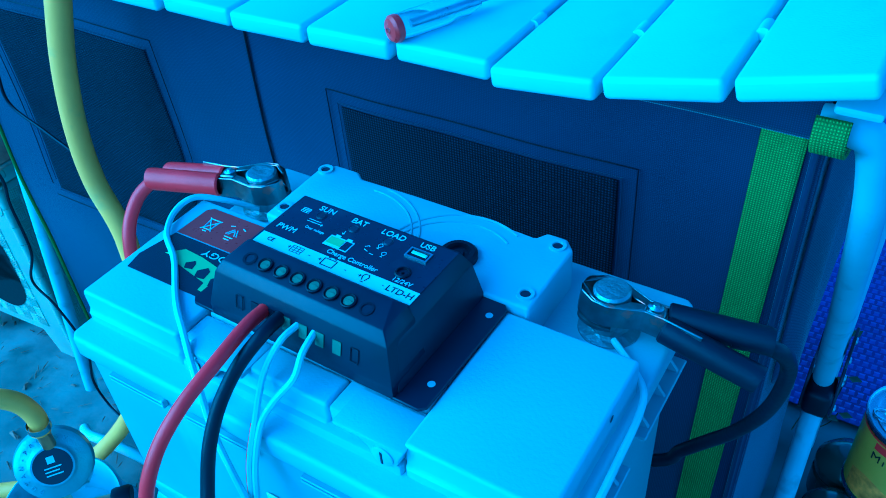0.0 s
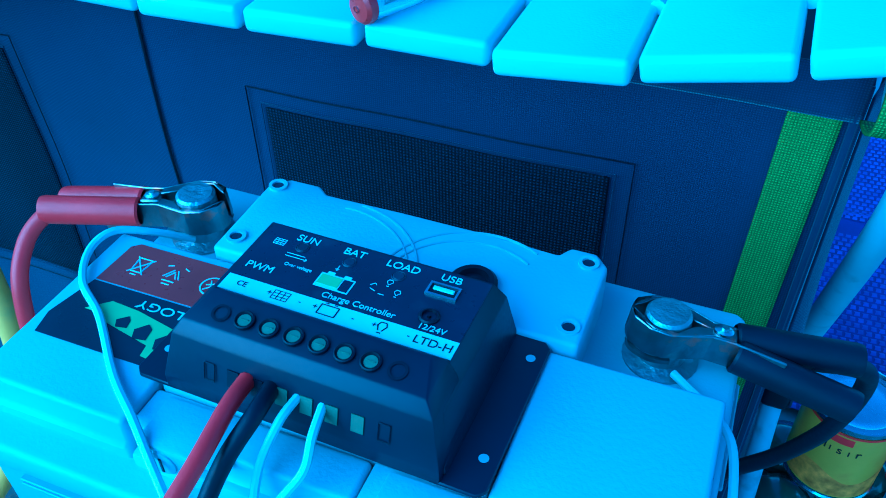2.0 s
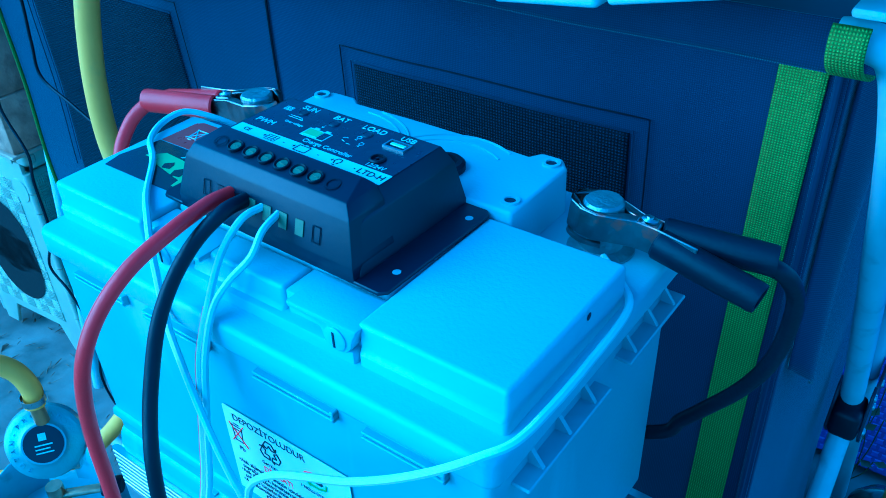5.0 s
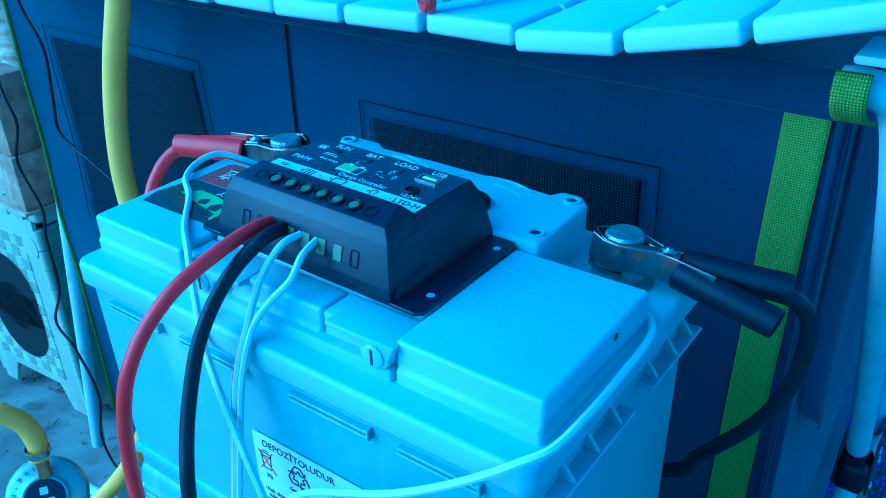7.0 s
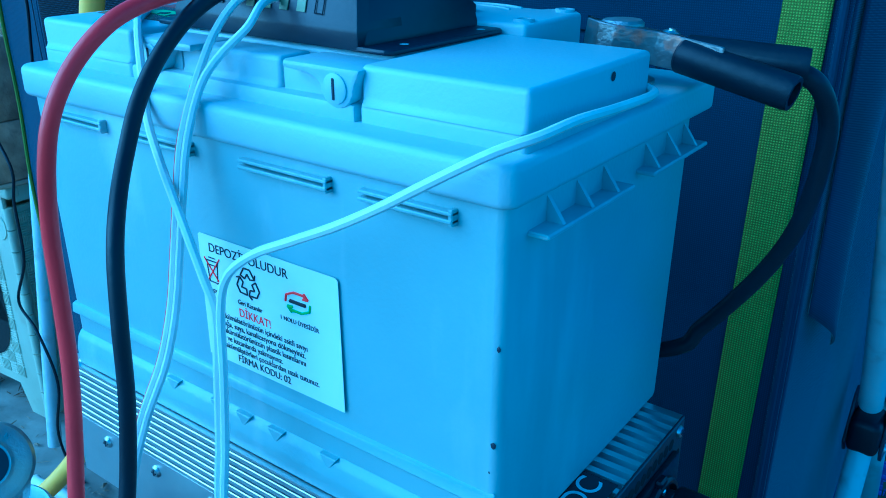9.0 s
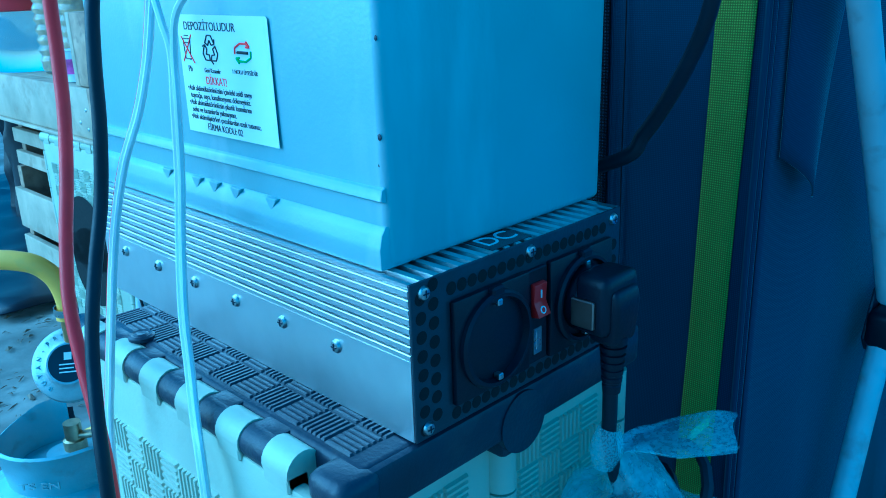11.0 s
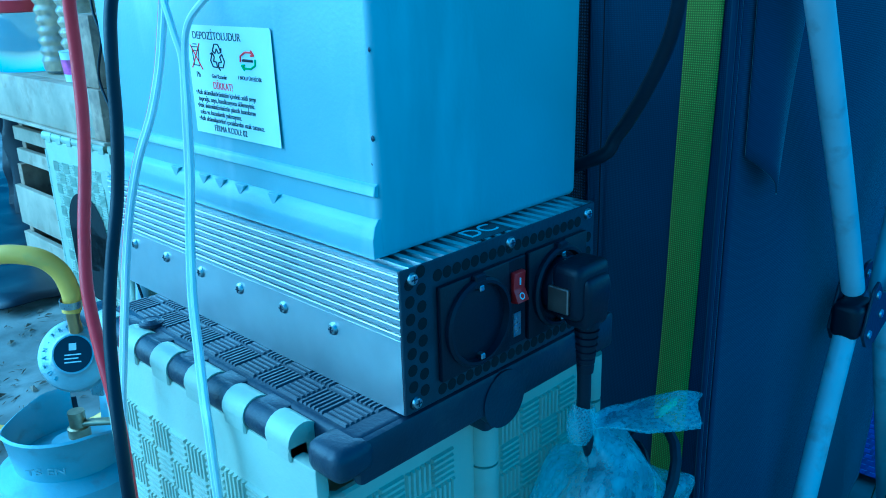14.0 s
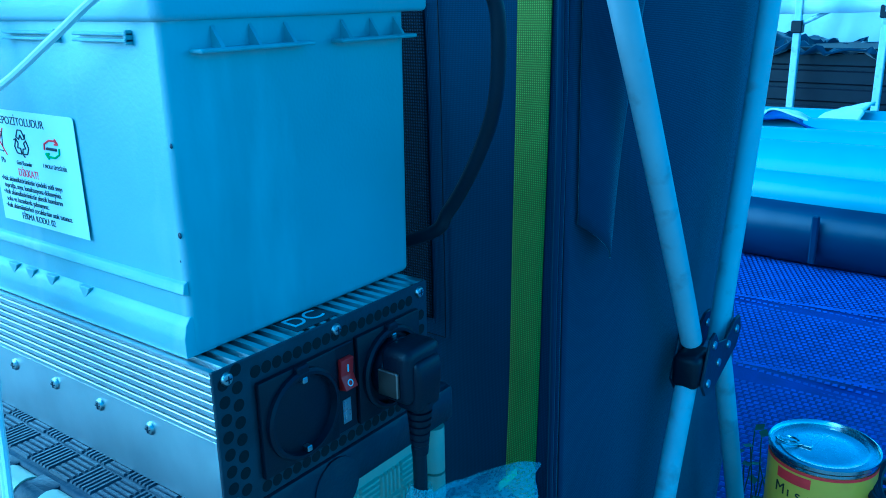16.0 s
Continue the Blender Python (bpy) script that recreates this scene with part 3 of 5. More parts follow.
cpart("battery_sign_fill", box(-0.0184, -0.0095, -0.0092, -0.0040, PT, PT + 0.00025), M_LIME, parent=panel)
cpart("battery_sign_fill", box(-0.0090, -0.0051, -0.0102, -0.0040, PT, PT + 0.00025), M_PANEL, parent=panel)
for x, y in ((-0.0332, 0.0062), (-0.0120, 0.0056), (0.0090, 0.0058)):
    cpart("indicator", lathe([(0.0029, 0.0003), (0.0026, 0.0006), (0.0024, 0.0004), (0.0020, 0.0007), (0.0, 0.0007)], (x, y, PT - 0.0002), seg=20), M_DARKP, "unlit round indicator lamp")
def shifted(dx, dy, *bms):
    bm = merge(*bms)
    bmesh.ops.translate(bm, verts=bm.verts, vec=(dx, dy, 0))
    return bm


usb = cpart("usb_socket", shifted(0.0040, 0.0058, box(0.0178, 0.0302, 0.0012, 0.0021, 0.6735, 0.6752), box(0.0178, 0.0302, -0.0048, -0.0039, 0.6735, 0.6752), box(0.0178, 0.0187, -0.0039, 0.0012, 0.6735, 0.6752), box(0.0293, 0.0302, -0.0039, 0.0012, 0.6735, 0.6752)), M_STEEL, "metal framed socket")
cpart("socket_pit", shifted(0.0040, 0.0058, box(0.0187, 0.0293, -0.0039, 0.0012, 0.6738, 0.6746)), M_BLACKP, parent=usb)
cpart("socket_tongue", shifted(0.0040, 0.0058, box(0.0198, 0.0282, -0.0017, 0.0002, 0.6744, 0.6751, 0.0002, 1)), M_PAPER, parent=usb)
jack = cpart("power_jack", lathe([(0.0040, 0.0), (0.0040, 0.0008), (0.0034, 0.0014), (0.0028, 0.0014), (0.0026, 0.0002), (0.0008, 0.0002), (0.0007, 0.0012), (0, 0.0012)], (0.0285, -0.0095, 0.6741), seg=24), M_BLACKP, "black round power socket")
slope = Vector((0, -0.21, 0.98)).normalized()
# screw colour darkened in place of the shadow a deeper well would give
M_CLAMP = mat("dull plated screw in well shade", (0.20, 0.21, 0.12), 0.45, 0.3, 0.2, 90, 0.2, 400)
for k in range(8):
    x = CX.x - 0.0352 + 0.01005 * k
    at = Vector((x, -0.0388, 0.6768))
    if k in (0, 7):
        eye = cpart("screw_well", lathe([(0.0026, 0.0), (0.0036, 0.0)], at + slope * 0.0002, slope, 20), M_BLACKP)
    else:
        well = cpart("screw_well", lathe([(0.0040, 0.0), (0.0039, 0.0009), (0.0034, 0.0011), (0.0029, 0.0002), (0, 0.0002)], at - slope * 0.0001, slope, 22), M_BLACKP)
        screw = cpart("clamp_screw", lathe([(0.0026, 0.0), (0.0025, 0.0004), (0, 0.0005)], at - slope * 0.0001, slope, 18), M_CLAMP, parent=well)
        cpart("screw_slot", box(x - 0.0017, x + 0.0017, -0.0390, -0.0386, 0.6772, 0.6775), M_CLAMP, parent=well)
    zc, yc = 0.6585, -0.05135
    if k in (0, 7):
        cpart("blank_slot", merge(*[tube([(x + a, yc + b * 0.3 - 0.0003, zc + b), (x + c, yc + d * 0.3 - 0.0003, zc + d)], 0.00025, 5, 1, False) for a, b, c, d in ((-0.0022, -0.0035, 0.0022, -0.0035), (-0.0022, 0.0035, 0.0022, 0.0035), (-0.0022, -0.0035, -0.0022, 0.0035), (0.0022, -0.0035, 0.0022, 0.0035))]), M_BLACKP)
    else:
        pit = prism([(x - 0.0024, zc - 0.0036), (x + 0.0024, zc - 0.0036), (x + 0.0024, zc + 0.0036), (x - 0.0024, zc + 0.0036)], -0.0002, 0.0002, "y")
        bmesh.ops.rotate(pit, verts=pit.verts, cent=(x, 0, zc), matrix=Matrix.Rotation(radians(-16), 3, "X"))
        bmesh.ops.translate(pit, verts=pit.verts, vec=(0, yc - 0.0002, 0))
        cpart("wire_opening", pit, M_CLAMP if k > 2 else M_BLACKP)

ctl.rotation_euler.z = radians(-1.6)

# ---- battery clamps ----
M_CHROME = mat("worn plated steel", (0.30, 0.29, 0.28), 0.36, 1, 0.3, 70, 0.3, 300, dirt=(0.62, 0.30, 0.16))


def clamp(name, label, grip, x, y, direction, tilt):
    """A spring clamp on a post at (x, y): two jaws, a bolt and two sleeved grips along the direction."""
    c = thing(name, label, "battery clamp", (x, y, 0.640))
    q = Matrix.Rotation(direction, 4, "Z") @ Matrix.Rotation(tilt, 4, "Y") @ Matrix.Diagonal((1.16, 0.92, 1.0, 1))

    def put(n, bm, m, lab="", parent=None, angle=35):
        bmesh.ops.transform(bm, matrix=q, verts=bm.verts)
        return part(n, bm, m, parent or c, lab, angle=angle)

    for s in (1, -1):
        z0, z1 = (-0.0085, 0.0055) if s > 0 else (-0.0065, 0.0075)
        curve = [(-0.0135, s * 0.0012), (-0.0120, s * 0.0065), (-0.0060, s * 0.0112), (0.0010, s * 0.0118), (0.0080, s * 0.0085), (0.0150, s * 0.0050), (0.0230, s * 0.0052), (0.0400, s * 0.0085)]
        outer = [(a, b + s * 0.0013) for a, b in curve]
        put("jaw", prism(curve + outer[::-1], z0, z1, "z", 0.0004, 1), M_CHROME, "worn plated jaw with bare copper patches")
        lip = [(-0.013, s * 0.0016), (-0.011, s * 0.0072), (-0.0045, s * 0.0118), (0.0015, s * 0.0122), (0.0080, s * 0.0090), (0.0150, s * 0.0054), (0.0150, s * 0.0005), (0.0085, s * 0.0030), (0.003, s * 0.0100), (-0.006, s * 0.0096), (-0.0105, s * 0.004)]
        put("jaw_plate", prism(lip, z1 - 0.0012, z1, "z", 0.0003, 1), M_CHROME)
        a = Vector((0.024, s * 0.0050, 0))
        b = Vector((0.066, s * 0.0102, 0.004 * s))
        d = (b - a).normalized()
        sleeve = []
        for k, (r, h) in enumerate(((0.0064, 0.0), (0.0073, 0.001), (0.0073, 0.041), (0.0069, 0.0428), (0.0050, 0.0428), (0.0046, 0.030))):
            sleeve.append((r, h))
        put("grip", lathe(sleeve, a, d, 20), grip)
    put("bolt", merge(lathe([(0.0034, 0), (0.0034, 0.0009), (0.0024, 0.0016), (0.0, 0.0016)], (0.0185, 0, 0.0066), seg=18), lathe([(0.0013, 0.0012), (0.0013, 0.0024), (0, 0.0024)], (0.0185, 0, 0.0066), seg=10)), M_STEEL, "plated pivot bolt")
    put("pivot", box(0.0145, 0.0235, -0.0045, 0.0045, -0.007, 0.0064, 0.0008, 1), M_CHROME)
    put("spring", tube([(0.0185 + 0.0038 * math.cos(k * 0.8), 0.0038 * math.sin(k * 0.8), -0.0065 + k * 0.0003) for k in range(36)], 0.0006, 6, 1, False), M_STEEL)
    put("toothed_strip", tube([(-0.011, -0.0035, -0.009), (-0.0095, -0.0085, -0.0095), (-0.003, -0.0118, -0.0095), (0.004, -0.0105, -0.009)], 0.0016, 6, 4), M_CHROME)
    return c


clamp("battery_clamp", "black handled spring clamp gripping the battery terminal", M_RUBBER, 0.108, 0.051, radians(4), radians(7))
clamp("battery_clamp", "red handled spring clamp gripping the battery terminal", M_RED, -0.119, 0.050, radians(193), radians(5))

# ---- cables ----


def cable(name, label, points, r, material, seg=12, category="cable"):
    ob = part(name, tube(points, r, seg, 9), material)
    return tagged(ob, label, category)


cable("clamp_cable", "thick black cable running down behind the battery", [(0.166, 0.060, 0.633), (0.180, 0.064, 0.632), (0.1885, 0.069, 0.626), (0.1925, 0.077, 0.611), (0.1920, 0.081, 0.592), (0.1885, 0.085, 0.570), (0.1820, 0.089, 0.550), (0.172, 0.092, 0.530), (0.158, 0.096, 0.508), (0.145, 0.097, 0.490), (0.131, 0.094, 0.4745), (0.06, 0.083, 0.452), (-0.06, 0.082, 0.44), (-0.16, 0.07, 0.43)], 0.0042, M_RUBBER)
bpy.context.view_layer.update()
cable("clamp_cable", "thick red cable hanging beside the battery", [(-0.180, 0.027, 0.637), (-0.190, 0.022, 0.635), (-0.196, 0.010, 0.624), (-0.194, -0.004, 0.604), (-0.190, -0.012, 0.56), (-0.186, -0.006, 0.50), (-0.184, 0.0, 0.44), (-0.18, 0.0, 0.42)], 0.0042, M_RED)
cable("supply_cable", "red cable falling from the charge controller past the stool", [(-0.0255, -0.0500, 0.6600), (-0.0240, -0.064, 0.6620), (-0.0215, -0.0866, 0.6610), (-0.0225, -0.1081, 0.6547), (-0.0260, -0.1238, 0.6415), (-0.0285, -0.1345, 0.6250), (-0.0320, -0.1390, 0.605), (-0.0370, -0.1400, 0.5767), (-0.0372, -0.1410, 0.5477), (-0.0344, -0.1440, 0.5179), (-0.0305, -0.1497, 0.488), (-0.0250, -0.1574, 0.4583), (-0.0168, -0.1642, 0.429), (-0.0051, -0.1675, 0.4004), (0.0088, -0.1700, 0.3728), (0.016, -0.172, 0.335), (0.016, -0.175, 0.25), (-0.01, -0.18, 0.1), (-0.10, -0.20, 0.006), (-0.25, -0.22, 0.004)], 0.0034, M_RED)
cable("supply_cable", "black cable falling from the charge controller past the stool", [(-0.0155, -0.0500, 0.6600), (-0.0140, -0.064, 0.6615), (-0.0180, -0.0785, 0.6528), (-0.0210, -0.0920, 0.6390), (-0.0210, -0.1040, 0.6233), (-0.0185, -0.1140, 0.6060), (-0.0130, -0.1240, 0.5900), (-0.0060, -0.1330, 0.572), (-0.0015, -0.1384, 0.5462), (0.0008, -0.1420, 0.5147), (0.0015, -0.1475, 0.481), (0.0055, -0.1574, 0.4498), (0.0142, -0.1677, 0.4194), (0.0273, -0.1760, 0.3898), (0.0380, -0.1814, 0.362), (0.042, -0.184, 0.32), (0.042, -0.186, 0.22), (0.02, -0.188, 0.1), (-0.09, -0.19, 0.006), (-0.25, -0.20, 0.004)], 0.0034, M_RUBBER)
for side, dx in ((0, -0.0017), (1, 0.0017)):
    head = [(-0.0200 + 0.0151, -0.0500, 0.6600), (-0.0060, -0.062, 0.6590), (-0.0085, -0.074, 0.647)] if side == 0 else [(0.0050, -0.0500, 0.6600), (0.0070, -0.062, 0.658), (0.0075, -0.071, 0.650), (0.0010, -0.080, 0.640)]
    run = head + [(-0.005 + dx, -0.0876, 0.6286), (-0.006 + dx, -0.096, 0.6085), (-0.006 + dx, -0.101, 0.588), (-0.0056 + dx, -0.106, 0.565), (-0.0045 + dx, -0.112, 0.5416), (-0.006 + dx, -0.119, 0.519), (-0.0127 + dx, -0.1272, 0.4939), (-0.0207 + dx, -0.1321, 0.4661), (-0.0232 + dx, -0.1373, 0.4388), (-0.022 + dx, -0.142, 0.4175), (-0.022 + dx, -0.149, 0.38), (-0.024 + dx, -0.154, 0.34), (-0.03 + dx, -0.16, 0.22), (-0.04 + dx, -0.17, 0.08), (-0.07 + dx, -0.19, 0.005)]
    lead = cable("lead_wire", "thin white lead wire of a twin flex", run, 0.0017, M_WHITE, 8)
    if side == 0:
        part("stripe", tube([Vector(p) + Vector((-0.0012, -0.0009, 0)) for p in run[3:]], 0.0006, 6, 9), M_RED, lead, "thin red stripe")
cable("lead_wire", "thin white wire from the battery terminal across the lid", [(-0.117, 0.040, 0.628), (-0.1275, 0.026, 0.640), (-0.1385, 0.014, 0.6465), (-0.141, 0.000, 0.6455), (-0.130, -0.018, 0.6450), (-0.110, -0.032, 0.6445), (-0.084, -0.056, 0.6445), (-0.064, -0.0705, 0.6450), (-0.052, -0.0795, 0.6395), (-0.043, -0.086, 0.629), (-0.033, -0.0930, 0.611), (-0.016, -0.1010, 0.597), (0.006, -0.1100, 0.580), (0.0185, -0.1130, 0.562), (0.0233, -0.1130, 0.548), (0.0233, -0.1150, 0.5225), (0.0218, -0.1170, 0.490), (0.0218, -0.1210, 0.460), (0.0303, -0.1290, 0.4266), (0.0398, -0.1345, 0.4017), (0.0514, -0.1410, 0.3779), (0.0638, -0.1470, 0.3555), (0.0723, -0.152, 0.25), (0.0723, -0.160, 0.08), (0.056, -0.19, 0.004)], 0.0018, M_WHITE, 8)
cable("lead_wire", "thin white wire from the battery terminal round the corner", [(0.115, 0.040, 0.626), (0.130, 0.027, 0.6265), (0.1420, 0.010, 0.6275), (0.1455, -0.030, 0.630), (0.1465, -0.060, 0.632), (0.1440, -0.080, 0.6305), (0.1359, -0.090, 0.627), (0.1262, -0.0965, 0.6213), (0.1147, -0.101, 0.6141), (0.1009, -0.1042, 0.6055), (0.084, -0.1068, 0.5961), (0.0632, -0.1080, 0.586), (0.0450, -0.1100, 0.577), (0.0325, -0.1125, 0.566), (0.0270, -0.1130, 0.550), (0.0270, -0.1150, 0.5225), (0.0255, -0.1170, 0.490), (0.0255, -0.1210, 0.460), (0.0340, -0.1290, 0.4266), (0.0435, -0.1345, 0.4017), (0.0551, -0.1410, 0.3779), (0.0675, -0.1470, 0.3555), (0.076, -0.152, 0.25), (0.076, -0.160, 0.08), (0.060, -0.19, 0.004)], 0.0018, M_WHITE, 8)

# ---- inverter ----
inverter = thing("power_inverter", "silver ribbed aluminium power inverter lying on a folding stool", "inverter", (0, 0, 0.3815))


def ipart(name, bm, material=None, label="", parent=None, angle=35):
    return part(name, local(bm, inverter), material or M_ALU, parent or inverter, label, angle=angle)


IX0, IX1, IY0, IY1, IZ0, IZ1 = -0.150, 0.148, -0.089, 0.0635, 0.3815, 0.4555
prof = [(IY0, IZ0), (IY0, 0.4205)]
z = 0.4205
while z < 0.451:
    prof += [(IY0 + 0.0003, z), (IY0, z + 0.0003), (IY0, z + 0.0026), (IY0 + 0.0003, z + 0.0029), (IY0 + 0.0045, z + 0.0030), (IY0 + 0.0045, z + 0.0041)]
    z += 0.0042
prof += [(IY0, z), (IY0, IZ1)]
y = IY0 + 0.003
while y < IY1 - 0.007:
    prof += [(y, IZ1), (y + 0.0006, IZ1 - 0.0042), (y + 0.0036, IZ1 - 0.0042), (y + 0.0042, IZ1)]
    y += 0.0078
prof += [(IY1, IZ1), (IY1, IZ0)]
clean = [p for k, p in enumerate(prof) if p != prof[k - 1]]
ipart("housing", prism(clean, IX0, IX1, "x"), M_ALU, "ribbed brushed aluminium housing", angle=20)
M_PERF = mat("black perforated steel", (0.040, 0.042, 0.055), 0.4, 0.2, 0.2, 60, 0.2, 400)
end = ipart("end_plate", box(IX1, IX1 + 0.0016, IY0, IY1, IZ0, IZ1, 0.0004, 1), M_PERF, "black perforated end plate")
# near-black colour that paints the shade inside uncut vent holes and sockets
M_HOLE_SHADE = mat("flat black hole shade", (0.004, 0.004, 0.005), 0.9, 0, 0.1, 30, 0)
hole = lathe([(0.0031, 0.00015), (0.0, 0.00015)], (0, 0, 0), (1, 0, 0), 14)
hole_mesh = mesh("vent_hole", hole, M_HOLE_SHADE)
holes = [(-0.0835 + 0.0075 * i, 0.3865 + 0.0088 * j) for i in range(2) for j in range(8)]
holes = [(a + (0.0 if k < 8 else 0.0), b + (0.0 if k < 8 else 0.0044)) for k, (a, b) in enumerate(holes)]
holes += [(-0.065 + 0.0066 * k, 0.4475) for k in range(18)] + [(-0.064 + 0.0066 * k, 0.3868) for k in range(18)] + [(0.0575, 0.392 + 0.0088 * k) for k in range(6)]
for a, b in holes:
    if b > 0.4525:
        continue
    h = new("vent_hole", hole_mesh)
    h.parent = end
    h.location = Vector((IX1 + 0.0016, a, b)) - Vector(inverter.location)
frame_p = ipart("socket_panel", merge(box(IX1 + 0.0014, IX1 + 0.0048, -0.0665, -0.0155, 0.3915, 0.4420, 0.001, 2), box(IX1 + 0.0014, IX1 + 0.0040, -0.0165, -0.0015, 0.3925, 0.4415, 0.0006, 1), box(IX1 + 0.0014, IX1 + 0.0048, 0.0005, 0.0525, 0.3915, 0.4420, 0.001, 2)), M_BLACKP)
for cy in (-0.0405, 0.0265):
    s = ipart("power_socket", lathe([(0.0235, 0.0), (0.0235, 0.003), (0.0222, 0.0042), (0.0206, 0.0042), (0.0196, 0.0005), (0.0190, 0.0001), (0.0, 0.0001)], (IX1 + 0.0040, cy, 0.4165), (1, 0, 0), 40), M_BLACKP, "black round mains socket")
    ipart("socket_well", lathe([(0.0198, 0.00035), (0.0, 0.00035)], (IX1 + 0.0040, cy, 0.4165), (1, 0, 0), 40), M_HOLE_SHADE, parent=s)
    for dz in (0.0185, -0.0185):
        ipart("earth_clip", box(IX1 + 0.0045, IX1 + 0.0085, cy - 0.0016, cy + 0.0016, 0.4165 + dz - 0.0016, 0.4165 + dz + 0.0016, 0.0005, 1), M_STEEL, parent=s)
    for dy in (-0.0095, 0.0095):
        ipart("pin_hole", lathe([(0.0028, 0.0002), (0, 0.0002)], (IX1 + 0.0042, cy + dy, 0.4165), (1, 0, 0), 16), M_HOLE_SHADE, parent=s)
    ipart("key_notch", box(IX1 + 0.004, IX1 + 0.0080, cy - 0.004, cy + 0.004, 0.4345, 0.4425, 0.001, 1), M_BLACKP, parent=s)
sw = ipart("rocker_switch", prism([(IX1 + 0.0040, 0.4175), (IX1 + 0.0095, 0.4185), (IX1 + 0.0062, 0.4255), (IX1 + 0.0070, 0.4345), (IX1 + 0.0040, 0.4350)], -0.0142, -0.0050, "y", 0.0006, 2), mat("red switch plastic", (0.22, 0.01, 0.012), 0.35, 0, 0.1, 60, 0.05), "red rocker switch marked for on and off")
ipart("switch_mark", merge(box(IX1 + 0.0066, IX1 + 0.0072, -0.0099, -0.0093, 0.4275, 0.4315), lathe([(0.0013, 0.0), (0.0019, 0.0), (0.0019, 0.0003), (0.0013, 0.0003)], (IX1 + 0.0080, -0.0096, 0.4215), (1, 0, 0.35), 18)), M_PAPER, parent=sw)
port = ipart("usb_port", merge(box(IX1 + 0.0035, IX1 + 0.0044, -0.0122, -0.0062, 0.3975, 0.4110), box(IX1 + 0.0038, IX1 + 0.0046, -0.0104, -0.0080, 0.3995, 0.4090, 0.0002, 1)), M_STEEL, "small metal charging port")
for a, b, big in ((-0.0815, 0.4502, 1), (-0.082, 0.3865, 1), (-0.0115, 0.4502, 1), (0.0565, 0.4502, 1)):
    at = Vector((IX1 + 0.0014, a, b))
    s = ipart("plate_screw", lathe([(0.0033, 0), (0.0033, 0.0006), (0.0026, 0.0017), (0.0011, 0.0021), (0, 0.0019)], at, (1, 0, 0), 18), M_STEEL)
    ipart("screw_cross", merge(box(at.x + 0.0019, at.x + 0.0023, a - 0.0017, a + 0.0017, b - 0.0003, b + 0.0003), box(at.x + 0.0019, at.x + 0.0023, a - 0.0003, a + 0.0003, b - 0.0017, b + 0.0017)), M_DARKP, parent=s)
for k in range(7):
    x = 0.0970 - 0.0434 * k
    if x < IX0:
        break
    s = ipart("side_screw", lathe([(0.0034, 0), (0.0034, 0.0006), (0.0026, 0.0016), (0.001, 0.002), (0, 0.0019)], (x, IY0, 0.4125), (0, -1, 0), 18), M_STEEL)
    ipart("screw_cross", merge(box(x - 0.0018, x + 0.0018, IY0 - 0.0023, IY0 - 0.0018, 0.4122, 0.4128), box(x - 0.0003, x + 0.0003, IY0 - 0.0023, IY0 - 0.0018, 0.4107, 0.4143)), M_DARKP, parent=s)
badge = ipart("badge", box(0.100, 0.146, -0.034, -0.006, IZ1 - 0.0002, IZ1 + 0.0003, 0), M_STICKER, "black printed badge")
words("DC", 0.016, plane_pose(0.136, -0.020, IZ1 + 0.0004 - 0.3815, "top") @ pose(0, 0, 0, 0, 0, 90), M_PAPER, badge)

inverter.location += Vector((0.0048, -0.001, 0.0030))

# ---- plug ----
plug = thing("power_plug", "black angled mains plug sitting in the inverter socket", "power plug", (0.152, 0.0265, 0.4165))
part("plug_body", local(merge(lathe([(0.0, -0.001), (0.0175, -0.001), (0.0178, 0.010), (0.0150, 0.014), (0.0, 0.014)], (0.1525, 0.0265, 0.4165), (1, 0, 0), 30), box(0.160, 0.187, 0.0100, 0.0410, 0.4030, 0.4345, 0.0055, 3), prism([(0.166, 0.4275), (0.190, 0.4275), (0.1925, 0.420), (0.189, 0.398), (0.171, 0.398), (0.163, 0.405)], 0.0150, 0.0365, "y", 0.003, 3)), plug), M_BLACKP, plug)
part("contact_plate", local(box(0.1585, 0.172, 0.0085, 0.0110, 0.4080, 0.4225, 0.0006, 1), plug), mat("dull brass", (0.35, 0.30, 0.26), 0.35, 1, 0.2, 60, 0.2), plug, "dull metal earth contact")
relief = [(0.0072, 0.0)]
for k in range(6):
    h = 0.004 + k * 0.0042
    relief += [(0.0072 - k * 0.0004, h), (0.0056 - k * 0.0002, h + 0.0004), (0.0056 - k * 0.0002, h + 0.0014), (0.0070 - k * 0.0004, h + 0.0018)]
relief += [(0.0046, 0.031), (0.0, 0.031)]
part("strain_relief", local(lathe(relief, (0.181, 0.0255, 0.401), (0.02, -0.05, -1), 18), plug), M_BLACKP, plug)
part("cord", local(tube([(0.181, 0.0240, 0.375), (0.1805, 0.0250, 0.357), (0.1795, 0.0270, 0.338), (0.1815, 0.034, 0.310), (0.184, 0.048, 0.288), (0.190, 0.07, 0.265), (0.196, 0.095, 0.235), (0.200, 0.10, 0.15), (0.21, 0.10, 0.006)], 0.0040, 12), plug), M_RUBBER, plug)

for o in plug.children:
    if o.name.startswith("plug_body"):
        o.scale = (0.74, 0.95, 1.0)
    elif o.name.startswith("strain") or o.name.startswith("cord"):
        o.location.x = -0.008
plug.location += Vector((0.0048, -0.001, 0.0035))

# ---- folding stool ----


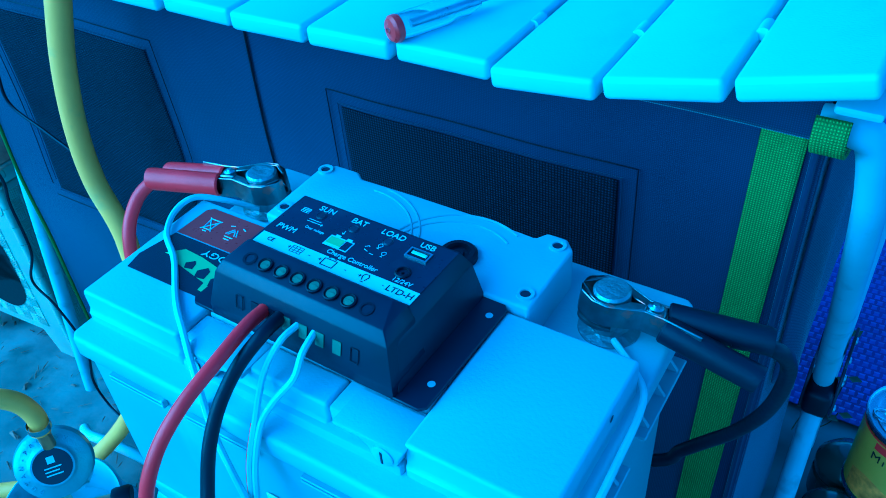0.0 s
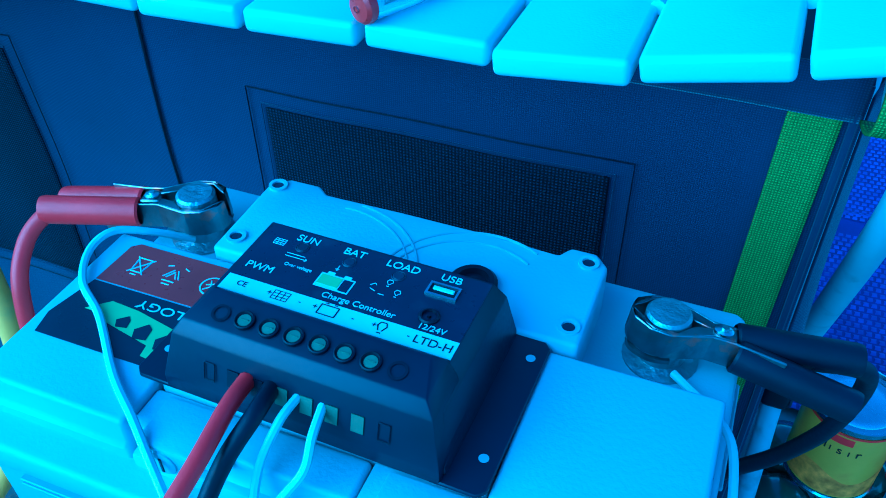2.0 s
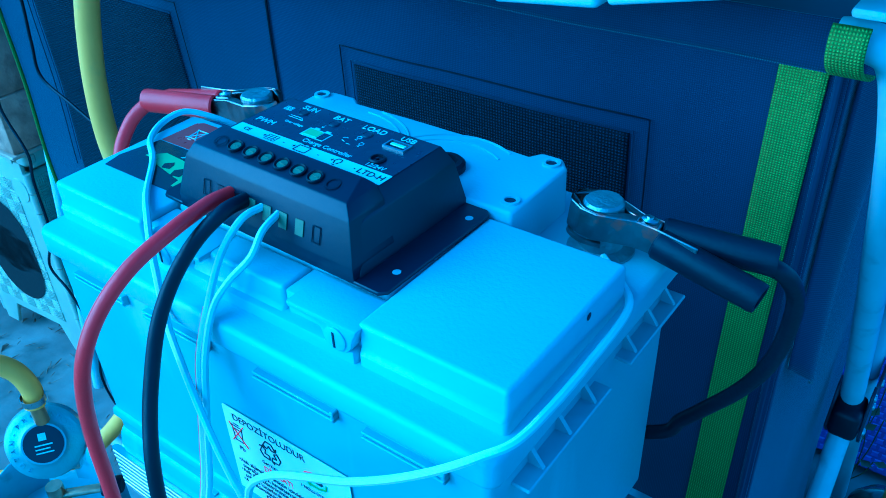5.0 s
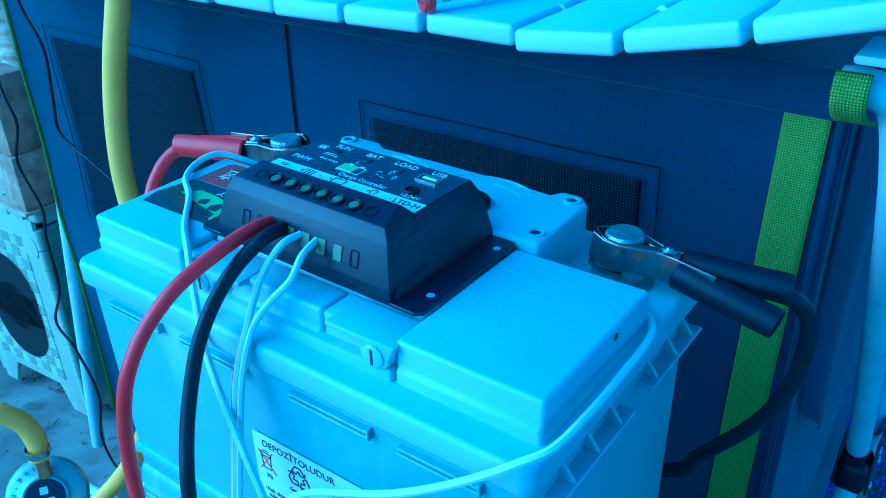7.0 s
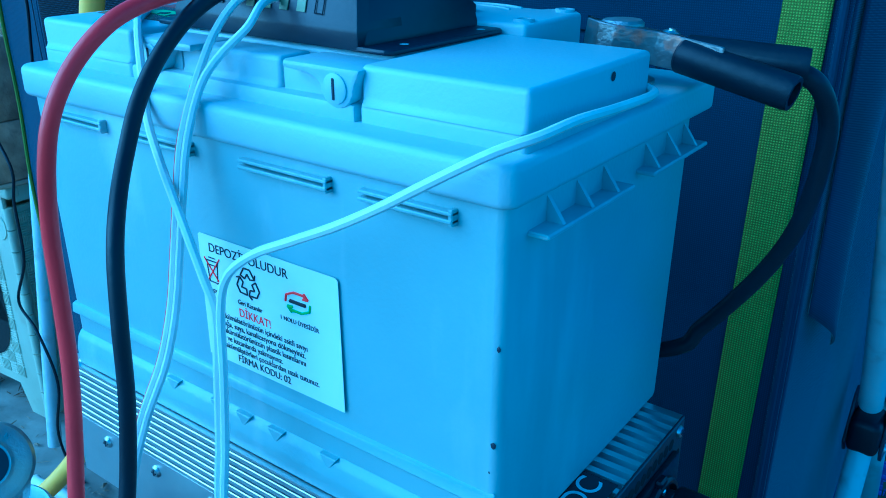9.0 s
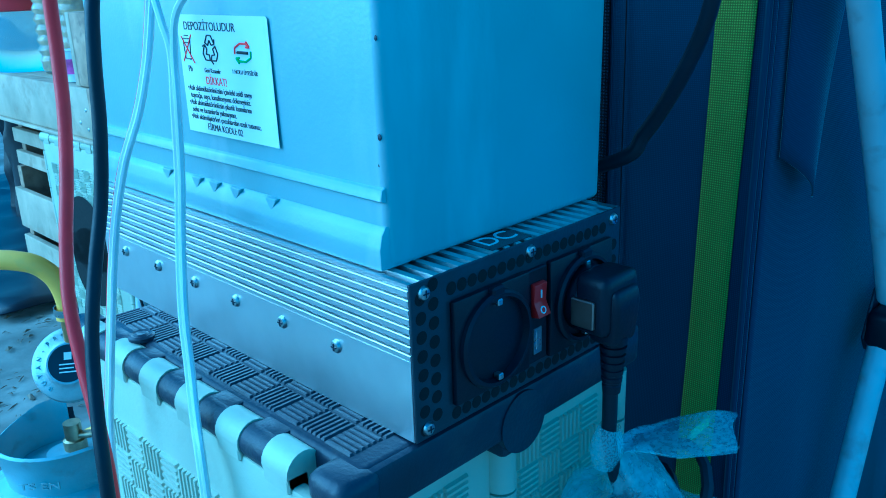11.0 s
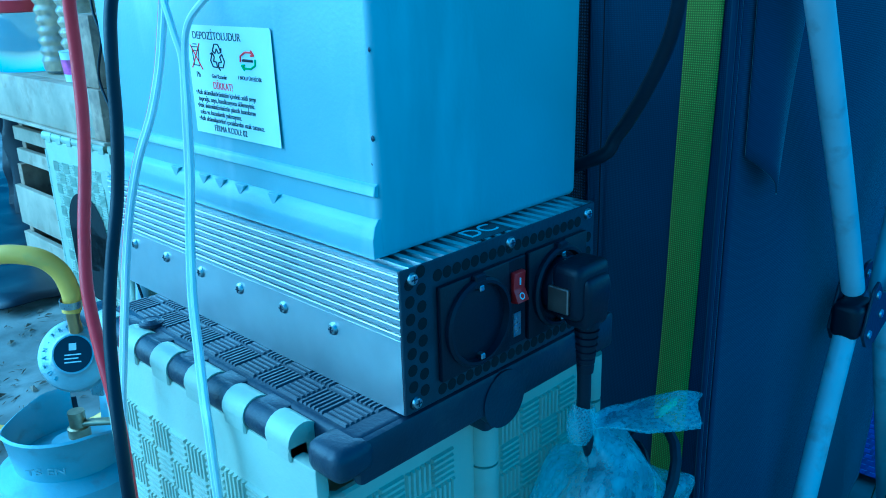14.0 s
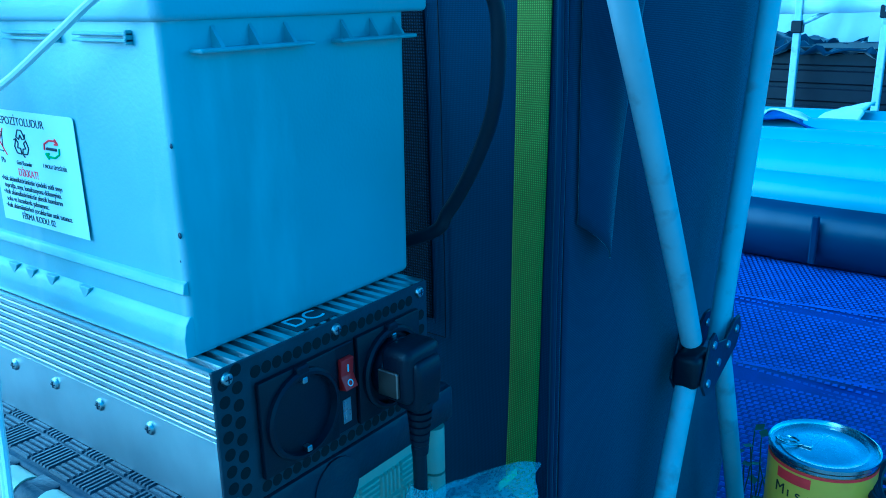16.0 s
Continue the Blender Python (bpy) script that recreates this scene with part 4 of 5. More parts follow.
def basket(origin, u, v, w, h, pitch, material, parent, rise=0.0012, ribs=4, skip=None):
    """Moulded basket weave: squares of ridges that alternate in direction, over a panel w by h."""
    o, u, v = Vector(origin), Vector(u).normalized(), Vector(v).normalized()
    n = u.cross(v)
    bm = bmesh.new()
    for i in range(int(w / pitch)):
        for j in range(int(h / pitch)):
            if skip and skip((i + 0.5) * pitch, (j + 0.5) * pitch):
                continue
            c = o + u * (i * pitch) + v * (j * pitch)
            a, b = (u, v) if (i + j) % 2 else (v, u)
            for k in range(ribs):
                s0 = c + b * (pitch * (k + 0.08) / ribs) + a * pitch * 0.04
                s1 = s0 + a * pitch * 0.92
                wd = b * (pitch * 0.84 / ribs)
                q = [bm.verts.new(p) for p in (s0, s0 + wd, s0 + wd * 0.75 + a * 0.0008 + n * rise, s0 + wd * 0.25 + a * 0.0008 + n * rise, s1, s1 + wd, s1 + wd * 0.75 - a * 0.0008 + n * rise, s1 + wd * 0.25 - a * 0.0008 + n * rise)]
                for f in ((0, 3, 7, 4), (3, 2, 6, 7), (2, 1, 5, 6), (0, 1, 2, 3), (4, 7, 6, 5)):
                    bm.faces.new([q[x] for x in f])
    return part("basket_relief", bm, material, parent, smooth=False)


def folding_stool(label, m, top_mat, leg_mat, far=False):
    st = thing("folding_stool", label, "stool")
    W0, W1, D0, D1, H = (-0.104, 0.152, -0.130, 0.088, 0.3805) if not far else (-0.118, 0.150, -0.137, 0.088, 0.3805)
    top = part("top", box(W0 + 0.006, W1, D0 + 0.010, D1, 0.362, H, 0.004, 3), top_mat, st, "dark plastic top with basket relief" if not far else "")
    basket((W0 + 0.010, D0 + 0.0145, H), (1, 0, 0), (0, 1, 0), W1 - W0 - 0.012, D1 - D0 - 0.02, 0.0195, top_mat, top, 0.0011, 6)
    part("end_cap", merge(box(W1 - 0.022, W1 + 0.004, D0 - 0.004, D0 + 0.02, 0.3625, H - 0.0005, 0.006, 3), box(W1 - 0.006, W1 + 0.002, D0 + 0.01, D1, 0.356, H - 0.001, 0.003, 2)), top_mat, st)
    part("middle_hinge", merge(rod((W1 - 0.016, -0.018, 0.362), (W1 + 0.003, -0.018, 0.362), 0.0165, seg=28), box(W1 - 0.014, W1 + 0.001, -0.032, -0.004, 0.345, 0.362, 0.003, 2)), top_mat, st)
    # front hinge row: dark knuckles of the top between cream knuckles of the leg
    for k in range(6):
        x = 0.1105 - 0.0395 * k
        part("hinge_knuckle", merge(rod((x - 0.0098, D0 + 0.004, 0.3712), (x + 0.0098, D0 + 0.004, 0.3712), 0.0098, seg=20), box(x - 0.0098, x + 0.0098, D0 - 0.0056, D0 + 0.006, 0.3625, 0.3712, 0.001, 1)), leg_mat, st)
        x -= 0.01975
        part("top_knuckle", merge(rod((x - 0.0096, D0 + 0.004, 0.3712), (x + 0.0096, D0 + 0.004, 0.3712), 0.0090, seg=20), box(x - 0.0096, x + 0.0096, D0 + 0.002, D0 + 0.014, 0.3645, 0.3802, 0.002, 2)), top_mat, st)
    part("rivet", lathe([(0.0075, 0), (0.0075, 0.002), (0.006, 0.0032), (0.0045, 0.0026), (0.003, 0.0036), (0, 0.0032)], (-0.049, D0 + 0.013, H), seg=22), top_mat, st)
    # legs
    Y = D0 - 0.004
    fl = prism([(W0 + 0.012, 0.003), (W0 + 0.045, 0.003), (W0 + 0.065, 0.05), (W1 - 0.075, 0.05), (W1 - 0.055, 0.003), (W1 - 0.014, 0.003), (W1 - 0.014, 0.3655), (W0 + 0.012, 0.3655)], Y, Y + 0.008, "y", 0.002, 2)
    front = part("front_leg", fl, leg_mat, st)
    basket((W0 + 0.035, Y, 0.066), (1, 0, 0), (0, 0, 1), 0.186, 0.285, 0.0205, leg_mat, front, 0.0022, 5)
    part("leg_boss", lathe([(0.020, 0.0), (0.019, 0.002), (0.0, 0.0022)], (W1 - 0.034, Y, 0.318), (0, -1, 0), 24), leg_mat, st)
    bl = box(W0 + 0.012, W1 - 0.014, D1 - 0.008, D1, 0.003, 0.362, 0.003, 2)
    part("back_leg", bl, leg_mat, st)
    for x, nx in ((W1 - 0.014, 1), (W0 + 0.012, -1)):
        for y0, y1 in ((Y + 0.012, -0.0245), (-0.0105, D1 - 0.002)):
            side = part("side_panel", prism([(y0, 0.003), (y0 + 0.02, 0.003), ((y0 + y1) / 2, 0.05), (y1 - 0.02, 0.003), (y1, 0.003), (y1, 0.346), (y0, 0.346)], x - 0.006, x, "x", 0.0015, 1), leg_mat, st)
            if nx > 0:
                basket((x, y0 + 0.006, 0.06), (0, 1, 0), (0, 0, 1), y1 - y0 - 0.008, 0.285, 0.0185, leg_mat, side, 0.0020, 5)
        for k in range(10):
            part("hinge_barrel", rod((x, -0.0175, 0.020 + 0.033 * k), (x, -0.0175, 0.0515 + 0.033 * k), 0.0085, seg=18), leg_mat, st)
            for yy in (Y + 0.006, D1 - 0.004):
                part("hinge_barrel", rod((x + nx * 0.002, yy, 0.020 + 0.033 * k), (x + nx * 0.002, yy, 0.0512 + 0.033 * k), 0.0072, seg=14), leg_mat, st)
    st.matrix_world = m
    return st


main_stool = folding_stool("folding step stool with dark woven top and cream legs", Matrix.Diagonal((1, 1, 1.0079, 1)), M_DARKP, M_CREAM)
second = folding_stool("cream folding step stool carrying a wooden shelf board", pose(-0.916, 0.295, 0, 0, 0, 4) @ Matrix.Diagonal((0.85, 0.80, 0.93, 1)), M_CREAM, M_CREAM, True)
# grip openings are flat black shapes with their inner shade painted on
part("grip_hole", merge(lathe([(0.070, 0), (0, 0)], (0.016, -0.1442, 0.215), (0, -1, 0), 30), box(-0.054, 0.086, -0.1442, -0.1438, 0.160, 0.215), lathe([(0.070, 0), (0, 0)], (0.016, -0.1442, 0.160), (0, -1, 0), 30)), M_HOLE_SHADE, second)
part("grip_hole", merge(lathe([(0.026, 0), (0, 0)], (0.1388, 0.045, 0.285), (1, 0, 0), 26), box(0.1383, 0.1387, 0.019, 0.071, 0.13, 0.285), lathe([(0.026, 0), (0, 0)], (0.1385, 0.045, 0.13), (1, 0, 0), 26)), M_HOLE_SHADE, second)

# ---- fabric cupboard ----
cupboard = thing("camping_cupboard", "dark grey fabric camping cupboard with lime straps and net windows", "cupboard")
CX0, CX1, CY0, CY1 = -0.705, 0.172, 0.1965, 0.60


def front_y(x, z):
    return CY0 + 0.006 * noise.noise(Vector((x * 3.2, z * 4.1, 1.7))) + 0.0035 * noise.noise(Vector((x * 9, z * 7, 5.0))) - 0.004


def panel_part(name, x0, x1, z0, z1, off, material, nx=60, nz=40, label=""):
    bm = sheet(nx, nz, lambda u, v: (x0 + (x1 - x0) * u, front_y(x0 + (x1 - x0) * u, z0 + (z1 - z0) * v) - off, z0 + (z1 - z0) * v), lambda u, v: ((x1 - x0) * u, (z1 - z0) * v))
    ob = part(name, bm, material, cupboard, label)
    m = ob.modifiers.new("thickness", "SOLIDIFY")
    m.thickness, m.offset = 0.0012, 1
    return ob


panel_part("front", CX0, CX1, 0.012, 0.690, 0.0, M_CLOTH, 120, 80)
panel_part("top_flap", CX0, CX1 - 0.002, 0.672, 0.700, 0.004, M_CLOTH, 90, 6, "folded hem of dark cloth")
for x0, x1, z0, z1 in ((-0.169, 0.0555, 0.37, 0.6075), (-0.622, -0.387, 0.385, 0.609)):
    panel_part("net_window", x0, x1, z0, z1, 0.0016, M_MESH, 50, 40, "black net window")
    for e in (0.003, 0.013):
        loop = [(x0 - e, z0 - e), (x1 + e, z0 - e), (x1 + e, z1 + e), (x0 - e, z1 + e), (x0 - e, z0 - e)]
        pts = []
        for (a, b), (c, d) in zip(loop, loop[1:]):
            pts += [(a + (c - a) * k / 16, front_y(a + (c - a) * k / 16, b + (d - b) * k / 16) - 0.0018, b + (d - b) * k / 16) for k in range(16)]
        part("stitching", tube(pts, 0.0005, 5, 1, False), M_BLACKP if e > 0.01 else M_CLOTH, cupboard)
part("seam", tube([(-0.256 + 0.002 * math.sin(z * 20), front_y(-0.256, z) - 0.0016, z) for z in [0.672 - 0.66 * k / 40 for k in range(41)]], 0.0011, 6, 1, False), M_BLACKP, cupboard)
strap = part("strap", sheet(6, 60, lambda u, v: (0.1245 + 0.013 * v + 0.0258 * u, front_y(0.1245 + 0.013 * v + 0.0258 * u, 0.012 + 0.668 * v) - 0.0030, 0.012 + 0.668 * v), lambda u, v: (0.0258 * u, 0.668 * v)), M_STRAP, cupboard, "lime green webbing strap")
band = strap.modifiers.new("thickness", "SOLIDIFY")
band.thickness, band.offset = 0.0012, 1
part("piping", tube([(0.1680, front_y(0.1680, z) - 0.002, z) for z in [0.012 + 0.665 * k / 40 for k in range(41)]], 0.0022, 8, 1, False), M_CLOTH, cupboard)
part("edge_piping", tube([(CX0 + 0.001, front_y(CX0, z) - 0.001, z) for z in [0.012 + 0.665 * k / 30 for k in range(31)]], 0.0024, 8, 1, False), M_STRAP, cupboard, "lime green edge piping")
tag = sheet(6, 12, lambda u, v: (0.1690 + 0.0165 * u, 0.1400 - 0.005 * math.sin(v * math.pi) ** 0.5 + 0.040 * (1 - v) ** 3, 0.6760 + 0.038 * v), lambda u, v: (0.0165 * u, 0.034 * v))
ob = part("strap_loop", tag, M_STRAP, cupboard, "lime green webbing loop")
ob.modifiers.new("thickness", "SOLIDIFY").thickness = 0.0018


def side_x(y, z):
    d = (y - CY0) / (CY1 - CY0)
    return CX1 + 0.012 * math.sin(d * 3.1) * (0.4 + z) + 0.010 * noise.noise(Vector((y * 7, z * 5, 2.2))) * min(1, d * 5) - 0.02 * max(0, d - 0.75)


side = part("side", sheet(60, 70, lambda u, v: (side_x(CY0 + (CY1 - CY0) * u, 0.012 + 0.678 * v), CY0 - 0.003 + (CY1 - CY0) * u, 0.012 + 0.678 * v), lambda u, v: (0.41 * u, 0.678 * v)), M_CLOTH, cupboard)
side.modifiers.new("thickness", "SOLIDIFY").thickness = 0.0012
flap = sheet(20, 20, lambda u, v: (side_x(0.205 + 0.085 * u, 0.46 + 0.2 * v) + 0.003 + 0.010 * math.sin(u * 2.6) * (1 - 0.4 * v), 0.205 + 0.085 * u * (0.35 + 0.65 * v), 0.462 + 0.215 * v - 0.03 * u * (1 - v)), lambda u, v: (0.085 * u, 0.21 * v))
ob = part("side_flap", flap, M_CLOTH, cupboard, "loose hanging fold of cloth")
ob.modifiers.new("thickness", "SOLIDIFY").thickness = 0.0012
part("back", box(CX0, CX1 - 0.03, CY1 - 0.012, CY1, 0.012, 0.69, 0.002), M_CLOTH, cupboard)
part("left_side", box(CX0, CX0 + 0.002, CY0 + 0.004, CY1 - 0.012, 0.012, 0.688), M_CLOTH, cupboard)
part("top_panel", box(CX0 + 0.004, CX1 - 0.004, CY0 + 0.004, CY1 - 0.014, 0.686, 0.690), M_CLOTH, cupboard)

# ---- roll-top table ----
table = thing("roll_top_table", "white plastic roll-top camping table with grey tube legs", "table")


def slat_z(x):
    return 0.7035 + 0.0045 * max(0, min(1, (x + 0.18) / 0.14)) + 0.40 * max(0, x - 0.02) ** 1.4


slat_mesh = None
for k in range(13):
    x0 = -0.0545 - 0.0632 * 9 + 0.0632 * k
    xc = x0 + 0.03175
    if slat_mesh is None:
        bm = box(-0.0302, 0.0302, 0.0, 0.50, 0.0, 0.0125, 0.0030, 3)
        slat_mesh = mesh("slat", bm, M_SLAT)
    s = new("slat", slat_mesh)
    s.parent = table
    lean = math.atan2(slat_z(xc + 0.03) - slat_z(xc - 0.03), 0.06)
    s.matrix_local = Matrix.Translation((xc, 0.1085 + 0.0016 * math.sin(k * 2.3), slat_z(xc))) @ Matrix.Rotation(-lean, 4, "Y") @ Matrix.Rotation(radians(0.35 * math.sin(k * 1.7)), 4, "Z")
    for yy in (0.165, 0.30, 0.47):
        lug = part("slat_lug", rod((x0 - 0.0022, yy, slat_z(x0) + 0.0095), (x0 - 0.0022, yy + 0.012, slat_z(x0) + 0.0095), 0.0036, seg=12), M_SLAT, table)
RX = 0.198
part("end_rail", box(0.176, 0.198, 0.135, 0.175, 0.7185, 0.7235, 0.002, 2), M_SLAT, table)


def leg(points, name="leg_tube"):
    return part(name, tube(points, 0.0092, 18, 8), M_TUBE, table)


leg([(0.171, 0.153, 0.7035), (0.176, 0.153, 0.7040), (0.186, 0.155, 0.7020), (0.195, 0.162, 0.693), (0.200, 0.176, 0.664), (0.203, 0.203, 0.610), (0.2045, 0.269, 0.493), (0.205, 0.330, 0.386), (0.205, 0.362, 0.328)])
leg([(0.2055, 0.360, 0.300), (0.206, 0.331, 0.225), (0.207, 0.296, 0.125), (0.208, 0.262, 0.010)])
leg([(0.207, 0.424, 0.306), (0.207, 0.448, 0.41), (0.207, 0.474, 0.52), (0.207, 0.500, 0.66), (0.195, 0.507, 0.688), (0.15, 0.508, 0.695)])
leg([(0.207, 0.430, 0.304), (0.207, 0.460, 0.242), (0.2075, 0.516, 0.110), (0.208, 0.556, 0.010)])
for x in (0.1915, 0.2185):
    plate = prism([(0.351, 0.293), (0.361, 0.280), (0.378, 0.278), (0.436, 0.302), (0.445, 0.315), (0.440, 0.330), (0.427, 0.330), (0.405, 0.318), (0.386, 0.322), (0.376, 0.334), (0.366, 0.330)], x, x + 0.0028, "x", 0.0005, 1)
    p = part("knee_plate", plate, M_DARKP, table, "dark riveted knee plate")
    for y, zz in ((0.364, 0.291), (0.388, 0.302), (0.411, 0.311), (0.432, 0.319), (0.374, 0.323)):
        part("rivet", lathe([(0.0038, 0), (0.0034, 0.0014), (0, 0.0022)], (x + 0.0028, y, zz), (1, 0, 0), 14), M_STEEL, p)
part("knee_block", merge(rod((0.196, 0.372, 0.318), (0.196, 0.366, 0.292), 0.001, seg=6), box(0.1943, 0.2182, 0.346, 0.382, 0.288, 0.318, 0.006, 3)), M_BLACKP, table, "black plastic knee block")
for y in (0.21, 0.45):
    part("far_leg", tube([(-0.66, y + 0.005, 0.694), (-0.70, y + 0.006, 0.68), (-0.715, y + 0.02, 0.62), (-0.72, y - 0.05, 0.008)], 0.0092, 14), M_TUBE, table)

# ---- on the table ----
M_CLEAR = bpy.data.materials.new("clear plastic")
M_CLEAR.use_nodes = True
pb = M_CLEAR.node_tree.nodes["Principled BSDF"]
pb.inputs["Base Color"].default_value = (0.85, 0.9, 0.92, 1)
pb.inputs["Roughness"].default_value, pb.inputs["Transmission Weight"].default_value, pb.inputs["IOR"].default_value = 0.12, 0.85, 1.35
sd = thing("screwdriver", "screwdriver with clear handle and red cap on the table", "screwdriver", (-0.0540, 0.108, 0.7275))
ax = Vector((0.42, 0.90, 0.0)).normalized()
part("cap", lathe([(0.0, -0.0006), (0.0020, -0.0006), (0.0024, 0.0), (0.0095, 0.0010), (0.0118, 0.0035), (0.0122, 0.008), (0.0115, 0.010), (0, 0.010)], (0, 0, 0), ax, 24), mat("dark red plastic", (0.30, 0.03, 0.03), 0.3, 0, 0.15, 60, 0.1), sd, "dark red end cap")
part("cap_pin", lathe([(0.0022, -0.0014), (0.0024, 0.001), (0, 0.001)], (0, 0, 0), ax, 14), M_STEEL, sd)
prof_h = [(0.0112, 0.010), (0.0118, 0.014), (0.0118, 0.055), (0.0085, 0.068), (0.0095, 0.080), (0.006, 0.092), (0.0, 0.092)]
hand = lathe(prof_h, (0, 0, 0), ax, 12)
part("handle", hand, M_CLEAR, sd, "clear faceted plastic handle")
part("blade", rod(ax * 0.02, ax * 0.19, 0.0028, seg=12), M_STEEL, sd)
sd.scale = (0.66, 0.66, 0.66)
bowl = part("bowl", lathe([(0.0, 0.001), (0.050, 0.001), (0.052, 0.0), (0.056, 0.004), (0.080, 0.05), (0.092, 0.075), (0.094, 0.076), (0.091, 0.073), (0.078, 0.046), (0.055, 0.006), (0.0, 0.004)], (0.130, 0.300, slat_z(0.14) + 0.0130), seg=48), mat("blue plastic", (0.03, 0.05, 0.45), 0.35, 0, 0.1, 20, 0.1))
tagged(bowl, "blue plastic bowl standing on the white table", "bowl")

# ---- gas hose hanging past the cupboard, gas cylinder and regulator ----
hose = part("gas_hose", tube([(-0.372, 0.16, 0.84), (-0.372, 0.145, 0.78), (-0.384, 0.131, 0.70), (-0.416, 0.129, 0.62), (-0.436, 0.129, 0.55), (-0.440, 0.129, 0.49), (-0.424, 0.128, 0.42), (-0.43, 0.115, 0.30), (-0.52, 0.09, 0.12), (-0.62, 0.02, 0.02), (-0.75, -0.08, 0.012), (-0.80, -0.16, 0.03), (-0.72, -0.22, 0.12), (-0.62, -0.15, 0.25), (-0.545, -0.075, 0.302), (-0.508, -0.036, 0.305), (-0.494, -0.014, 0.287), (-0.489, -0.006, 0.258), (-0.488, -0.009, 0.236)], 0.0105, 18, 10), M_HOSE)
tagged(hose, "yellow rubber gas hose ending at the regulator", "hose")
gas = thing("gas_cylinder", "small grey steel gas cylinder with open collar on the soil", "gas cylinder", (-0.50, -0.045, 0))
M_GAS = mat("chipped grey blue enamel", (0.42, 0.48, 0.52), 0.42, 0.1, 0.12, 20, 0.2, 300, dirt=(0.25, 0.26, 0.27))
part("tank", lathe([(0.0, 0.004), (0.075, 0.004), (0.085, 0.012), (0.086, 0.05), (0.080, 0.072), (0.055, 0.090), (0.022, 0.098), (0.020, 0.112), (0.0, 0.112)], seg=40), M_GAS, gas)
bm = bmesh.new()
rings = []
for k in range(49):
    a = radians(-205 + 330 * k / 48)
    hi = 0.158 - 0.03 * max(0, math.sin(a * 2)) * 0.5
    rings.append([bm.verts.new((r * math.cos(a), r * math.sin(a), zz)) for r, zz in ((0.060, 0.084), (0.066, hi - 0.004), (0.069, hi), (0.066, hi + 0.003), (0.063, hi - 0.002), (0.057, 0.084))])
for p, q in zip(rings, rings[1:]):
    for k in range(6):
        bm.faces.new((p[k], p[(k + 1) % 6], q[(k + 1) % 6], q[k]))
bm.faces.new(rings[0])
bm.faces.new(rings[-1])
collar = part("collar", bm, M_GAS, gas, "open steel collar with rolled rim")
words("TS EN", 0.016, pose(0.048, -0.046, 0.112, 90, 0, 46), M_CASE, collar, depth=0.0006)
part("collar_plate", sheet(8, 3, lambda u, v: (0.0645 * math.cos(radians(150 + 42 * u)), 0.0645 * math.sin(radians(150 + 42 * u)), 0.115 + 0.026 * v)), M_DARKP, collar, "dark printed plate")
part("valve", merge(lathe([(0.012, 0), (0.012, 0.02), (0.009, 0.022), (0.009, 0.05), (0, 0.05)], (0, 0.01, 0.108), seg=20), rod((0.0, 0.01, 0.135), (0.035, 0.045, 0.138), 0.006, seg=14)), mat("worn brass", (0.45, 0.38, 0.22), 0.35, 1, 0.2, 60, 0.2), gas)
part("valve_knob", lathe([(0.011, 0), (0.012, 0.003), (0.012, 0.018), (0.010, 0.021), (0, 0.021)], (0.034, 0.044, 0.138), (0.7, 0.7, 0.05), 16), M_BLACKP, gas, "black valve knob")
gas.scale = (1.06, 1.06, 0.69)
gas.location = (-0.505, -0.030, 0)
reg = thing("gas_regulator", "round grey metal gas regulator with black badge", "gas regulator", (-0.493, -0.011, 0.182))
rax = Vector((0.70, -0.50, 0.50)).normalized()
M_CAST = mat("cast grey metal", (0.48, 0.50, 0.50), 0.4, 0.5, 0.12, 40, 0.3, 300)
disc = part("regulator_body", lathe([(0.0, -0.024), (0.022, -0.024), (0.030, -0.012), (0.0405, -0.006), (0.0420, 0.0), (0.0400, 0.006), (0.0345, 0.0095), (0.0270, 0.0105), (0.0240, 0.0130), (0.0225, 0.0142), (0.0, 0.0142)], (0, 0, 0), rax, 44), M_CAST, reg)
badge2 = part("badge", lathe([(0.0205, 0.0142), (0.0205, 0.0148), (0.0, 0.0148)], (0, 0, 0), rax, 36), M_STICKER, reg, "black round badge with white print")
rq = rax.to_track_quat("Z", "Y").to_matrix().to_4x4()
bars(rq @ pose(0, 0, 0.0150, 0, 0, 0), [(-0.009, -0.010 + 0.0042 * k, 0.018 - 0.003 * (k % 2), 0.0014) for k in range(3)] + [(-0.004, 0.004, 0.008, 0.008)], M_PAPER, badge2)
for k, ch in enumerate("BUTAN-PROPAN"):
    a = radians(232 - 16.5 * k)
    words(ch, 0.0068, rq @ Matrix.Rotation(a - math.pi / 2, 4, "Z") @ Matrix.Translation((0, 0.0318, 0.0101)), M_GAS, disc, depth=0.0005)
part("hose_tail", merge(rod((0.004, 0.003, 0.030), (0.007, 0.002, 0.064), 0.0075, seg=16)), mat("brass fitting", (0.55, 0.42, 0.18), 0.32, 1, 0.15, 60, 0.2), reg, "brass hose tail")
part("hose_clip", lathe([(0.0118, -0.004), (0.0124, -0.004), (0.0124, 0.004), (0.0118, 0.004)], (0.008, 0.002, 0.066), (0.08, 0.0, 1), 22), M_STEEL, reg)
part("inlet", rod((0.012, 0.018, -0.022), (-0.003, 0.02, -0.052), 0.012, seg=6), M_STEEL, reg)
wh = part("white_hose", tube([(-0.66, 0.10, 0.015), (-0.63, 0.09, 0.03), (-0.58, 0.095, 0.032), (-0.50, 0.10, 0.02), (-0.40, 0.07, 0.012), (-0.30, 0.05, 0.012)], 0.007, 12), M_WHITE)
tagged(wh, "thin white hose lying on the soil", "hose")
